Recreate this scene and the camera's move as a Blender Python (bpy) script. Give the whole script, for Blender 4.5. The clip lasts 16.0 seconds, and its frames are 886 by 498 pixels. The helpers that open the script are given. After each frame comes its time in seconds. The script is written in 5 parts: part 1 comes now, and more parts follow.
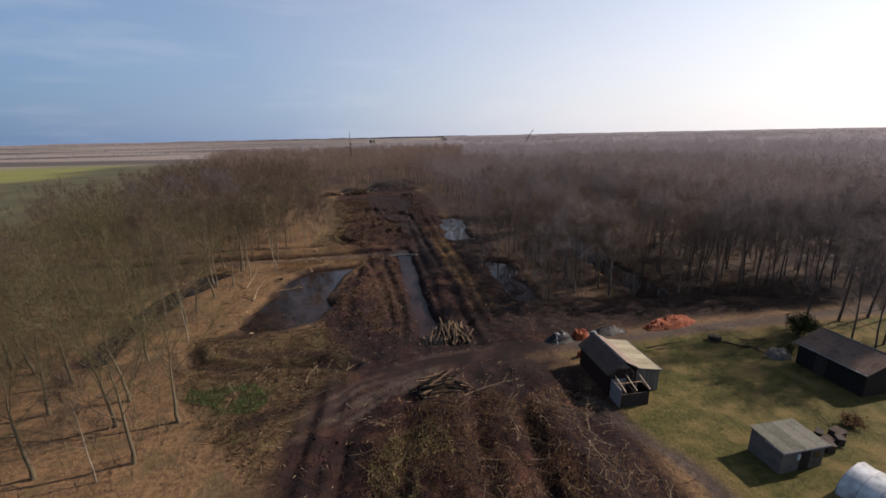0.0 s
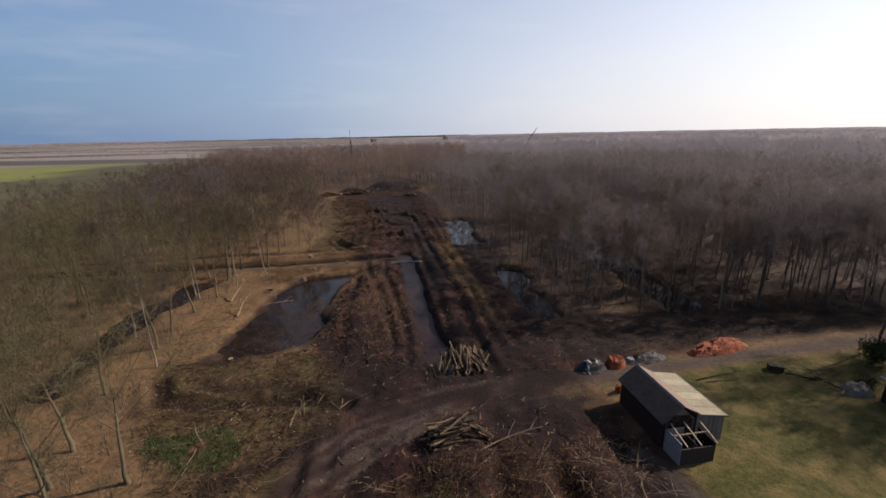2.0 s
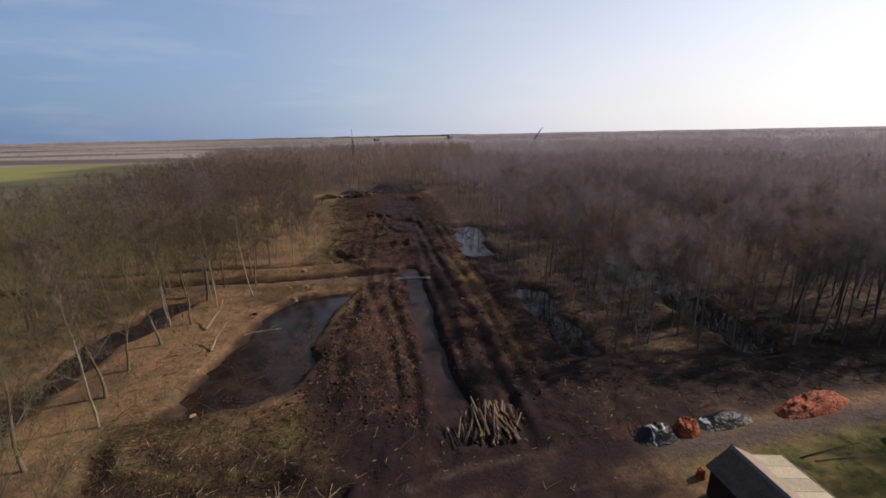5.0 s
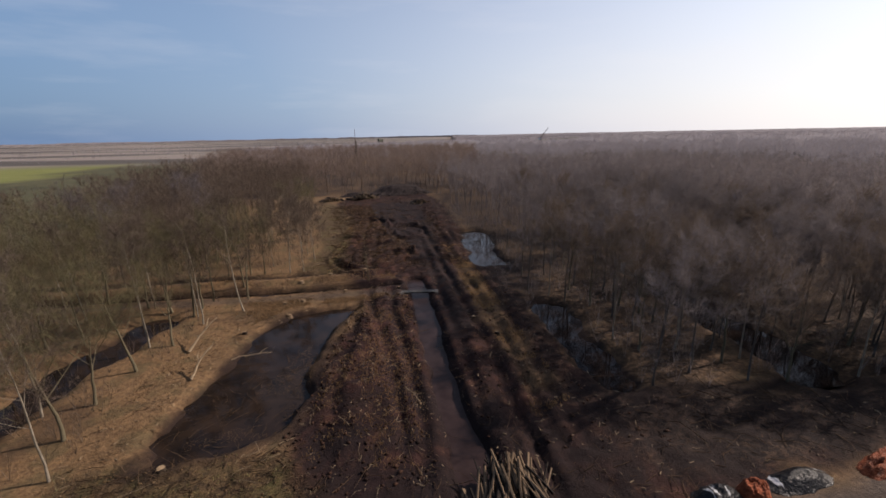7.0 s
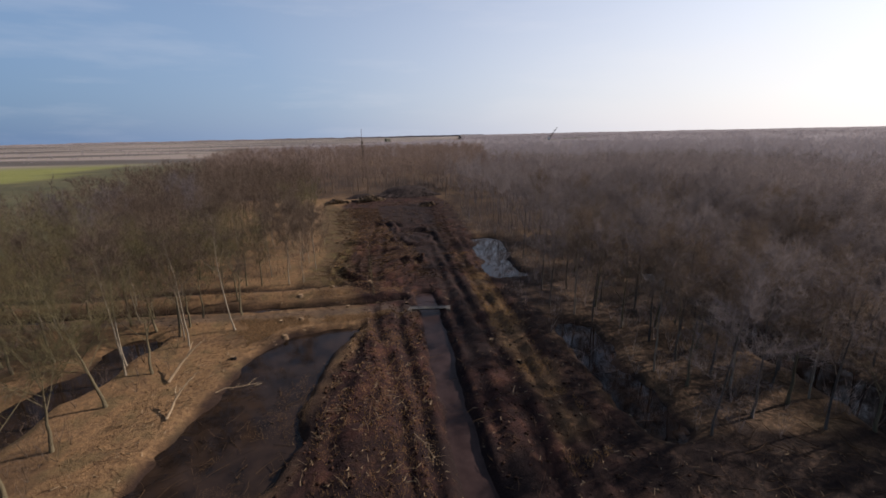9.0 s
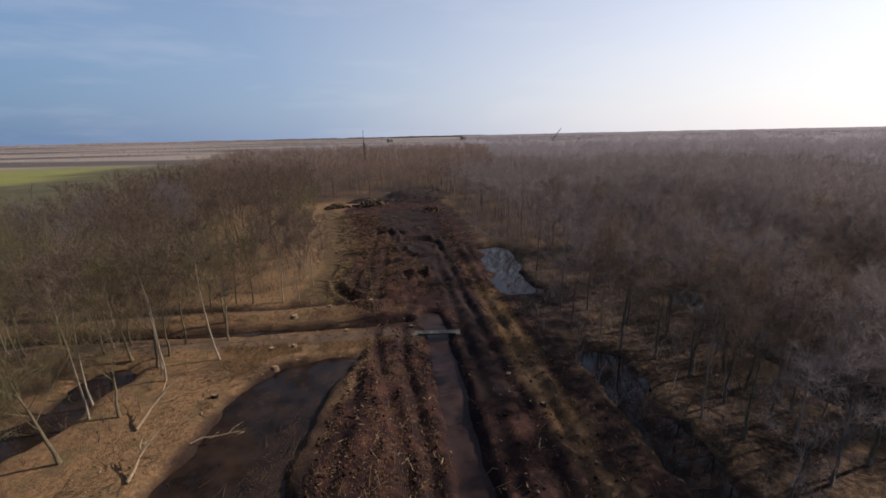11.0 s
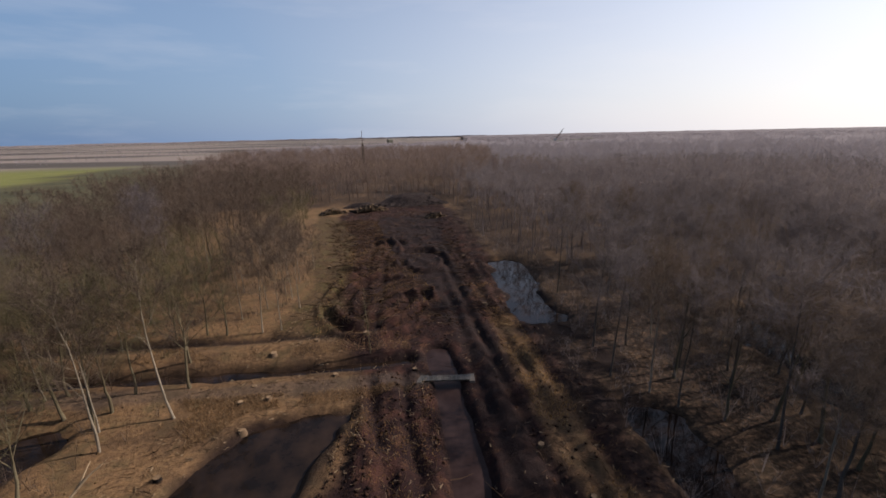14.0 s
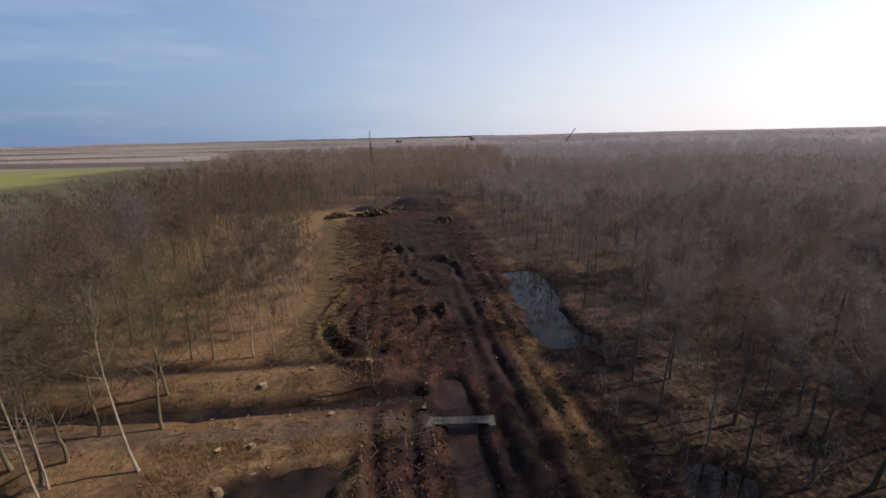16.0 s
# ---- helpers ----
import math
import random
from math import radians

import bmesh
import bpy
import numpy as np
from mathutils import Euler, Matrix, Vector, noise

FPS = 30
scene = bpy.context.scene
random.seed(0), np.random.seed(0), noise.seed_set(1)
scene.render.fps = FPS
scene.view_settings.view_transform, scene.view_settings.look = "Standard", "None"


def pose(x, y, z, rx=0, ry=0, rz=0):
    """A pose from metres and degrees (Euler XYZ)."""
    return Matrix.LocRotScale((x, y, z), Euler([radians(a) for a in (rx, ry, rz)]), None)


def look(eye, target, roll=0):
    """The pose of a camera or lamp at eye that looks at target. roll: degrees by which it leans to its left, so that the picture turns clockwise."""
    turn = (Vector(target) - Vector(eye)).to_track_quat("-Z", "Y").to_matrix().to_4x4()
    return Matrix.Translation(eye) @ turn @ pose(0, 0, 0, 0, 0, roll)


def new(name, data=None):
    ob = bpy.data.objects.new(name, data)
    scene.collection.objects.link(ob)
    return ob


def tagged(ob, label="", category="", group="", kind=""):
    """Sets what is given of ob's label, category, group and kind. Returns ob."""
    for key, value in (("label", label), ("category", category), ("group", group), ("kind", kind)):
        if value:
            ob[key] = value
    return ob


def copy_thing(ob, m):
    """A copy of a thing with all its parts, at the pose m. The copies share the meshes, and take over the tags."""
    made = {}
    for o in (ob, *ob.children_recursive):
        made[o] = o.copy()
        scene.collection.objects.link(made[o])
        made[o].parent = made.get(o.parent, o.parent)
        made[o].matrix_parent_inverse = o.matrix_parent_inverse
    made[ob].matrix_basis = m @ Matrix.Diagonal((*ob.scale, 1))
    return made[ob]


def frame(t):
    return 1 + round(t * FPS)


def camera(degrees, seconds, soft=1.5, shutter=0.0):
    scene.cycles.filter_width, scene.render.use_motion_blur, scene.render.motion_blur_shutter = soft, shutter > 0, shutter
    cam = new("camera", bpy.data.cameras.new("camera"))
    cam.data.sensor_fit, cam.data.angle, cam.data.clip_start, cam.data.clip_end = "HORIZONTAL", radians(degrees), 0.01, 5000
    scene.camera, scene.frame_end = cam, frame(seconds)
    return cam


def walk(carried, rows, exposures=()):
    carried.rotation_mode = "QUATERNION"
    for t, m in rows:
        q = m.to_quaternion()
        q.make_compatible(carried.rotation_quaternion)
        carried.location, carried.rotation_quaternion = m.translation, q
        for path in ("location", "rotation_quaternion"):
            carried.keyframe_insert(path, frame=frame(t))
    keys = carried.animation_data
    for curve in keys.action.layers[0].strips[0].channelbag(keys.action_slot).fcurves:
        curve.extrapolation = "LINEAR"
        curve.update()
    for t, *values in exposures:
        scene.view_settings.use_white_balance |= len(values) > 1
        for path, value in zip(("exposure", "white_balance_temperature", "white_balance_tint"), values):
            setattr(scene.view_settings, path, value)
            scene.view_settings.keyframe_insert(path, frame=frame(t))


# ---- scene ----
cam = camera(94.4, 16.0, soft=1.7)
METRES, EYE, TILT, LEAN, TURN = 48.1, 22.0, 0.0, 0.0, -8.3
ROWS = [
    (0.0, 0.0, 0.0, 0.0, -0.42, -15.53, 1.20),
    (0.5, -0.0038, 0.0365, -0.003, -0.4, -15.55, 1.21),
    (1.0, -0.008, 0.0724, -0.0055, -0.35, -15.6, 1.23),
    (1.5, -0.0135, 0.1073, -0.0087, -0.3, -15.61, 1.20),
    (2.0, -0.0185, 0.1419, -0.0121, -0.24, -15.63, 1.18),
    (2.5, -0.021, 0.1736, -0.0151, -0.21, -15.66, 1.19),
    (3.0, -0.0252, 0.2064, -0.0173, -0.15, -15.66, 1.19),
    (3.5, -0.0314, 0.2388, -0.016, -0.1, -15.7, 1.17),
    (4.0, -0.036, 0.2714, -0.0144, -0.04, -15.72, 1.15),
    (6.5, -0.0565, 0.4119, -0.0156, 0.58, -15.61, 1.18),
    (7.0, -0.0605, 0.4414, -0.0156, 0.66, -15.59, 1.17),
    (7.5, -0.0639, 0.4724, -0.0153, 0.75, -15.59, 1.19),
    (8.0, -0.0686, 0.5021, -0.0151, 1.03, -15.63, 1.22),
    (8.5, -0.0749, 0.5313, -0.0149, 1.07, -15.63, 1.16),
    (9.0, -0.0778, 0.5613, -0.0149, 1.62, -15.62, 1.22),
    (11.5, -0.1026, 0.7074, -0.0005, 1.91, -15.54, 1.24),
    (12.0, -0.1069, 0.7388, 0.0011, 1.8, -15.49, 1.24),
    (12.5, -0.1109, 0.7708, 0.0009, 1.79, -15.5, 1.26),
    (13.0, -0.116, 0.8026, -0.0, 1.82, -15.5, 1.24),
    (13.5, -0.12, 0.8343, -0.0017, 1.86, -15.52, 1.24),
    (14.0, -0.1241, 0.8646, -0.0029, 1.92, -15.53, 1.26),
    (14.5, -0.1294, 0.8953, -0.0042, 1.95, -15.47, 1.17),
    (15.0, -0.1318, 0.9274, -0.0041, 2.07, -15.51, 1.24),
    (15.5, -0.134, 0.9589, -0.0036, 2.87, -15.53, 1.34),
    (16.0, -0.1391, 0.9879, -0.0043, 3.14, -15.48, 1.34),
]
walk(cam, [(t, pose(0, 0, EYE, TILT, LEAN, TURN) @ pose(METRES * x, METRES * y, METRES * z, 90 + pitch, roll, yaw)) for t, x, y, z, yaw, pitch, roll in ROWS], exposures=[(0, 0.59, 6950, 15), (4, 0.57, 6950, 15), (14.5, 0.57, 6950, 15), (16, 0.66, 6950, 15)])

# ---- light ----
SUN_EL, SUN_AZ = 35.0, 80.5        # azimuth from +y towards +x
world = bpy.data.worlds.new("world")
scene.world = world
world.use_nodes = True
wn, wl = world.node_tree.nodes, world.node_tree.links
wn.clear()
sky = wn.new("ShaderNodeTexSky")
sky.sky_type = 'NISHITA'
sky.sun_disc = False
sky.sun_elevation, sky.sun_rotation = radians(SUN_EL), radians(SUN_AZ)
sky.air_density, sky.dust_density, sky.ozone_density, sky.altitude = 1.0, 0.8, 2.4, 0
wco = wn.new("ShaderNodeTexCoord")
wmap = wn.new("ShaderNodeMapping")
wmap.inputs["Scale"].default_value = (1.0, 1.6, 7.0)
wmap.inputs["Location"].default_value = (5.1, 3.7, 0.9)
wmap.inputs["Rotation"].default_value = (0.12, -0.22, 0.5)
wnoise = wn.new("ShaderNodeTexNoise")
wnoise.inputs["Scale"].default_value = 2.2
wnoise.inputs["Detail"].default_value = 7
wnoise.inputs["Roughness"].default_value = 0.55
wramp = wn.new("ShaderNodeValToRGB")
wramp.color_ramp.elements[0].position, wramp.color_ramp.elements[1].position = 0.47, 0.88
wramp.color_ramp.elements[1].color = (0.25, 0.25, 0.25, 1)
wmix = wn.new("ShaderNodeMixRGB")
wmix.inputs["Color2"].default_value = (7.0, 7.2, 7.6, 1)
wbg = wn.new("ShaderNodeBackground")
SKY, HAZE = 0.085, 0.12
wbg.inputs["Strength"].default_value = SKY
wout = wn.new("ShaderNodeOutputWorld")
ce, se = math.cos(radians(SUN_EL)), math.sin(radians(SUN_EL))
SUN_DIR = Vector((math.sin(radians(SUN_AZ)) * ce, math.cos(radians(SUN_AZ)) * ce, se))
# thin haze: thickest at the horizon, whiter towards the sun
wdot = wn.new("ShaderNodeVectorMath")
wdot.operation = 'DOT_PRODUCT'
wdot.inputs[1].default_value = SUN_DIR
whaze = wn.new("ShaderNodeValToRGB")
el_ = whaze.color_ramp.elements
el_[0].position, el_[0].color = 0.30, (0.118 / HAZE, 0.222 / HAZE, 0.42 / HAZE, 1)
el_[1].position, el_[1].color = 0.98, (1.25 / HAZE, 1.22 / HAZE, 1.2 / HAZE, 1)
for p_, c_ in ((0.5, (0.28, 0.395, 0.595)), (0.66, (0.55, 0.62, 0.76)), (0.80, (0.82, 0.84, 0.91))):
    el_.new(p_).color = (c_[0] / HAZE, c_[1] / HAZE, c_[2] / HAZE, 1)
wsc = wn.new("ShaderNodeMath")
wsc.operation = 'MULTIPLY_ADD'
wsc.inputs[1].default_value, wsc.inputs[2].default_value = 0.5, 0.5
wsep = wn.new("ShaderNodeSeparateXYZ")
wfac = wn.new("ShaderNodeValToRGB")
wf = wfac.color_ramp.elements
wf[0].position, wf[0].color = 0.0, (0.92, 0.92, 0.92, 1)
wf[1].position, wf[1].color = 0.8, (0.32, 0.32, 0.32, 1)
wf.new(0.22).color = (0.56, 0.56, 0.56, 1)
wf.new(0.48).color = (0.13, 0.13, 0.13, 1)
wmix2 = wn.new("ShaderNodeMixRGB")
wtint = wn.new("ShaderNodeMixRGB")     # clear winter air
wtint.blend_type = 'MULTIPLY'
wtint.inputs["Fac"].default_value = 1.0
wtint.inputs["Color2"].default_value = (0.80, 0.95, 1.05, 1)
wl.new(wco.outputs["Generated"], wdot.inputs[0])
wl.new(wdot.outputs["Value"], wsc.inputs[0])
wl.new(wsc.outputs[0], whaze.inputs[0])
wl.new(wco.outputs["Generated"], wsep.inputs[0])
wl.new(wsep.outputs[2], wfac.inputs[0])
wl.new(wco.outputs["Generated"], wmap.inputs["Vector"])
wl.new(wmap.outputs[0], wnoise.inputs["Vector"])
wl.new(wnoise.outputs["Fac"], wramp.inputs[0])
wl.new(wramp.outputs[0], wmix.inputs["Fac"])
wl.new(sky.outputs[0], wtint.inputs["Color1"])
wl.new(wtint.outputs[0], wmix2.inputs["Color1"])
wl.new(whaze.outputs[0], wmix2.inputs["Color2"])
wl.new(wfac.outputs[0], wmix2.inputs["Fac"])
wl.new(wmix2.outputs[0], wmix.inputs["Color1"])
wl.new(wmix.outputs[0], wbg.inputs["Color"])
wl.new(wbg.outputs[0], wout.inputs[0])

sun_data = bpy.data.lights.new("sun", 'SUN')
sun_data.energy, sun_data.angle, sun_data.color = 4.9, radians(0.6), (1.0, 0.895, 0.80)
sun = new("sun", sun_data)
sun.matrix_world = look(SUN_DIR * 300, (0, 0, 0))

# ---- materials ----
def rgb(c):
    return (c[0], c[1], c[2], 1)


class Mat:
    """A small builder of procedural materials."""
    def __init__(self, name, rough=0.85, spec=0.3, metal=0.0):
        self.m = bpy.data.materials.new(name)
        self.m.use_nodes = True
        self.n, self.l = self.m.node_tree.nodes, self.m.node_tree.links
        self.b = self.n["Principled BSDF"]
        self.b.inputs["Roughness"].default_value = rough
        self.b.inputs["Specular IOR Level"].default_value = spec
        self.b.inputs["Metallic"].default_value = metal
        self.co = self.n.new("ShaderNodeTexCoord")
        self.geo = self.n.new("ShaderNodeNewGeometry")

    def noise(self, scale, detail=4, rough=0.6, world_space=True, stretch=None):
        t = self.n.new("ShaderNodeTexNoise")
        t.inputs["Scale"].default_value, t.inputs["Detail"].default_value, t.inputs["Roughness"].default_value = scale, detail, rough
        src = self.geo.outputs["Position"] if world_space else self.co.outputs["Object"]
        if stretch:
            mp = self.n.new("ShaderNodeMapping")
            mp.inputs["Scale"].default_value = stretch
            self.l.new(src, mp.inputs["Vector"])
            src = mp.outputs[0]
        self.l.new(src, t.inputs["Vector"])
        return t.outputs["Fac"]

    def ramp(self, fac, lo, hi, a=(0, 0, 0), b=(1, 1, 1)):
        r = self.n.new("ShaderNodeValToRGB")
        r.color_ramp.elements[0].position, r.color_ramp.elements[1].position = lo, hi
        r.color_ramp.elements[0].color, r.color_ramp.elements[1].color = rgb(a), rgb(b)
        self.l.new(fac, r.inputs[0])
        return r.outputs[0]

    def mix(self, fac, a, b, kind='MIX'):
        x = self.n.new("ShaderNodeMixRGB")
        x.blend_type = kind
        for sock, v in ((x.inputs[0], fac), (x.inputs[1], a), (x.inputs[2], b)):
            if isinstance(v, (int, float)):
                sock.default_value = v
            elif isinstance(v, tuple):
                sock.default_value = rgb(v)
            else:
                self.l.new(v, sock)
        return x.outputs[0]

    def math(self, op, a, b=0.0, clamp=False):
        x = self.n.new("ShaderNodeMath")
        x.operation, x.use_clamp = op, clamp
        for sock, v in ((x.inputs[0], a), (x.inputs[1], b)):
            if isinstance(v, (int, float)):
                sock.default_value = v
            else:
                self.l.new(v, sock)
        return x.outputs[0]

    def random(self):
        return self.n.new("ShaderNodeObjectInfo").outputs["Random"]

    def island(self):
        return self.geo.outputs["Random Per Island"]

    def colour(self, c):
        if isinstance(c, tuple):
            self.b.inputs["Base Color"].default_value = rgb(c)
        else:
            self.l.new(c, self.b.inputs["Base Color"])
        return self

    def rough(self, c):
        self.l.new(c, self.b.inputs["Roughness"])
        return self

    def bump(self, h, strength=0.5, dist=0.05):
        x = self.n.new("ShaderNodeBump")
        x.inputs["Strength"].default_value, x.inputs["Distance"].default_value = strength, dist
        self.l.new(h, x.inputs["Height"])
        self.l.new(x.outputs[0], self.b.inputs["Normal"])
        return self


def varied(name, a, b, scale=1.5, rough=0.85, spec=0.2, metal=0.0, fine=14.0, bump=0.4, dist=0.02, per_piece=0.0, stretch=None):
    """Two colours mottled at two scales, with fine relief."""
    k = Mat(name, rough, spec, metal)
    f = k.math('MULTIPLY', k.math('ADD', k.noise(scale, 5, 0.65, stretch=stretch), k.noise(fine, 3, 0.6)), 0.5)
    if per_piece:
        f = k.math('ADD', f, k.math('MULTIPLY', k.math('SUBTRACT', k.random(), 0.5), per_piece))
    k.colour(k.ramp(f, 0.33, 0.67, a, b))
    k.bump(k.noise(fine, 4, 0.65), bump, dist)
    return k.m


def twigs(name, a, b):
    """Thin twigs: each its own shade between two."""
    k = Mat(name, 0.8, 0.15)
    f = k.math('ADD', k.math('MULTIPLY', k.island(), 0.5), k.math('MULTIPLY', k.noise(0.06, 2), 0.6))
    tone = k.ramp(f, 0.25, 0.8, a, b)
    k.colour(tone)
    # a bundle of fine round twigs scatters light to all sides
    through_ = k.n.new("ShaderNodeBsdfTranslucent")
    k.l.new(tone, through_.inputs["Color"])
    both = k.n.new("ShaderNodeMixShader")
    both.inputs[0].default_value = 0.4
    k.l.new(k.b.outputs[0], both.inputs[1])
    k.l.new(through_.outputs[0], both.inputs[2])
    k.l.new(both.outputs[0], k.n["Material Output"].inputs["Surface"])
    return k.m


M_BARK_OAK = varied("bark_oak", (0.048, 0.041, 0.026), (0.132, 0.111, 0.072), 2.0, 0.9, 0.1, fine=18, bump=0.8, dist=0.03, stretch=(1, 1, 0.25))
M_BARK_BIRCH = varied("bark_birch", (0.085, 0.072, 0.054), (0.235, 0.20, 0.155), 1.3, 0.75, 0.2, fine=9, bump=0.3)
M_BARK_ALDER = varied("bark_alder", (0.034, 0.030, 0.027), (0.112, 0.094, 0.078), 2.0, 0.9, 0.1, fine=18, bump=0.8, dist=0.03, stretch=(1, 1, 0.25))
M_TWIG_GREEN = twigs("twigs_olive", (0.056, 0.051, 0.026), (0.138, 0.117, 0.063))
M_TWIG_BROWN = twigs("twigs_brown", (0.050, 0.038, 0.029), (0.125, 0.092, 0.071))
# haze put into the alder and far right-hand twigs: paler with distance
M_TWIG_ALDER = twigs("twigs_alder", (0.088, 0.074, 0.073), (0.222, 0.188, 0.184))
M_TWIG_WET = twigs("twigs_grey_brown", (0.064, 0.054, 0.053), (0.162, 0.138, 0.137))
M_TWIG_HAZE = twigs("twigs_haze_grey", (0.150, 0.136, 0.143), (0.275, 0.248, 0.258))
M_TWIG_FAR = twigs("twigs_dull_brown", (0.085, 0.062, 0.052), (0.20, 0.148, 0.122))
M_LOG = varied("log_bark", (0.006, 0.0045, 0.004), (0.112, 0.077, 0.049), 3, 0.85, 0.15, fine=20, per_piece=0.9)
M_CUT = varied("cut_wood", (0.11, 0.074, 0.044), (0.235, 0.165, 0.10), 3, 0.8, 0.2, fine=25, per_piece=0.3)
M_BRANCH = twigs("dead_branches", (0.014, 0.009, 0.006), (0.105, 0.066, 0.040))
M_PALEWOOD = varied("barked_wood", (0.10, 0.072, 0.045), (0.27, 0.205, 0.135), 3, 0.8, 0.15, fine=18)

# ---- mesh helpers ----
def link(name, verts, faces, mats, parent=None, label="", smooth=False, idx=None):
    me = bpy.data.meshes.new(name)
    me.from_pydata([tuple(v) for v in verts], [], [tuple(f) for f in faces])
    for m in (mats if isinstance(mats, (list, tuple)) else [mats]):
        me.materials.append(m)
    if idx is not None:
        me.polygons.foreach_set("material_index", np.asarray(idx, dtype=np.int32))
    if smooth:
        me.polygons.foreach_set("use_smooth", np.ones(len(me.polygons), dtype=bool))
    me.update()
    ob = new(name, me)
    if parent is not None:
        ob.parent = parent
    if label:
        ob["label"] = label
    return ob


def link_tris(name, verts, tris, mat, parent=None, smooth=False):
    """A large triangle mesh from numpy arrays."""
    verts, tris = np.asarray(verts, dtype=np.float32), np.asarray(tris, dtype=np.int32)
    me = bpy.data.meshes.new(name)
    me.vertices.add(len(verts))
    me.vertices.foreach_set("co", verts.ravel())
    me.loops.add(tris.size)
    me.loops.foreach_set("vertex_index", tris.ravel())
    me.polygons.add(len(tris))
    me.polygons.foreach_set("loop_start", np.arange(0, tris.size, 3, dtype=np.int32))
    me.polygons.foreach_set("loop_total", np.full(len(tris), 3, dtype=np.int32))
    if smooth:
        me.polygons.foreach_set("use_smooth", np.ones(len(tris), dtype=bool))
    me.materials.append(mat)
    me.update(calc_edges=True)
    ob = new(name, me)
    if parent is not None:
        ob.parent = parent
    return ob


def part(name, bm, material, parent, label="", smooth=False):
    me = bpy.data.meshes.new(name)
    bm.to_mesh(me)
    bm.free()
    me.materials.append(material)
    if smooth:
        me.polygons.foreach_set("use_smooth", np.ones(len(me.polygons), dtype=bool))
    ob = new(name, me)
    ob.parent = parent
    if label:
        ob["label"] = label
    return ob


def empty(name, x, y, z=0.0, rz=0.0):
    ob = new(name)
    ob.matrix_basis = pose(x, y, z, 0, 0, rz)
    return ob


def box_bm(x0, x1, y0, y1, z0, z1, bevel=0.012):
    bm = bmesh.new()
    bmesh.ops.create_cube(bm, size=1)
    bmesh.ops.scale(bm, vec=(x1 - x0, y1 - y0, z1 - z0), verts=bm.verts)
    bmesh.ops.translate(bm, vec=((x0 + x1) / 2, (y0 + y1) / 2, (z0 + z1) / 2), verts=bm.verts)
    if bevel:
        bmesh.ops.bevel(bm, geom=bm.edges[:], offset=min(bevel, 0.3 * min(x1 - x0, y1 - y0, z1 - z0)), segments=1, affect='EDGES')
    return bm


def prism_bm(profile, axis, a, b):
    """A profile of (u, z) points swept from a to b along 'x' or 'y'."""
    bm = bmesh.new()
    put = (lambda u, z, s: (u, s, z)) if axis == 'y' else (lambda u, z, s: (s, u, z))
    one = [bm.verts.new(put(u, z, a)) for u, z in profile]
    two = [bm.verts.new(put(u, z, b)) for u, z in profile]
    bm.faces.new(one)
    bm.faces.new(two[::-1])
    n = len(profile)
    for i in range(n):
        bm.faces.new((one[i], one[(i + 1) % n], two[(i + 1) % n], two[i]))
    bmesh.ops.recalc_face_normals(bm, faces=bm.faces[:])
    return bm


class Tubes:
    """Collects tapered tubes and thin needles as triangles."""
    def __init__(self):
        self.v, self.t, self.n = [], [], 0

    def tube(self, pts, radii, sides):
        pts = np.asarray(pts, dtype=float)
        d = np.gradient(pts, axis=0)
        d /= np.linalg.norm(d, axis=1)[:, None] + 1e-9
        ref = np.where(np.abs(d[:, 2:3]) > 0.9, np.array([[1.0, 0, 0]]), np.array([[0, 0, 1.0]]))
        u = np.cross(d, ref)
        u /= np.linalg.norm(u, axis=1)[:, None]
        w = np.cross(d, u)
        a = np.arange(sides) * 2 * math.pi / sides
        ring = pts[:, None] + np.asarray(radii)[:, None, None] * (np.cos(a)[None, :, None] * u[:, None] + np.sin(a)[None, :, None] * w[:, None])
        self.v.append(ring.reshape(-1, 3))
        k = np.arange(sides)
        for i in range(len(pts) - 1):
            p, q = self.n + i * sides, self.n + (i + 1) * sides
            k2 = (k + 1) % sides
            self.t.append(np.stack([p + k, p + k2, q + k2], 1))
            self.t.append(np.stack([p + k, q + k2, q + k], 1))
        self.n += len(pts) * sides

    def needles(self, base, tip, width):
        """Thin triangles from base to tip."""
        base, tip = np.asarray(base), np.asarray(tip)
        d = tip - base
        s = np.cross(d, np.random.normal(size=d.shape))
        s /= np.linalg.norm(s, axis=1)[:, None] + 1e-9
        s *= np.asarray(width).reshape(-1, 1) * 0.5
        m = len(base)
        self.v.append(np.stack([base - s, base + s, tip], 1).reshape(-1, 3))
        self.t.append(self.n + np.arange(3 * m).reshape(m, 3))
        self.n += 3 * m

    def arrays(self):
        return np.concatenate(self.v), np.concatenate(self.t)


def smooth(a, b, x):
    t = np.clip((x - a) / (b - a), 0, 1)
    return t * t * (3 - 2 * t)


def value_noise(x, y, seed=0):
    xi, yi = np.floor(x).astype(np.int64), np.floor(y).astype(np.int64)
    fx, fy = x - xi, y - yi
    fx, fy = fx * fx * (3 - 2 * fx), fy * fy * (3 - 2 * fy)

    def h(i, j):
        k = (i * 374761393 + j * 668265263 + seed * 982451653) & 0x7fffffff
        k = ((k ^ (k >> 13)) * 1274126177) & 0x7fffffff
        return ((k ^ (k >> 16)) & 0xffff) / 65535.0
    return (h(xi, yi) * (1 - fx) + h(xi + 1, yi) * fx) * (1 - fy) + (h(xi, yi + 1) * (1 - fx) + h(xi + 1, yi + 1) * fx) * fy


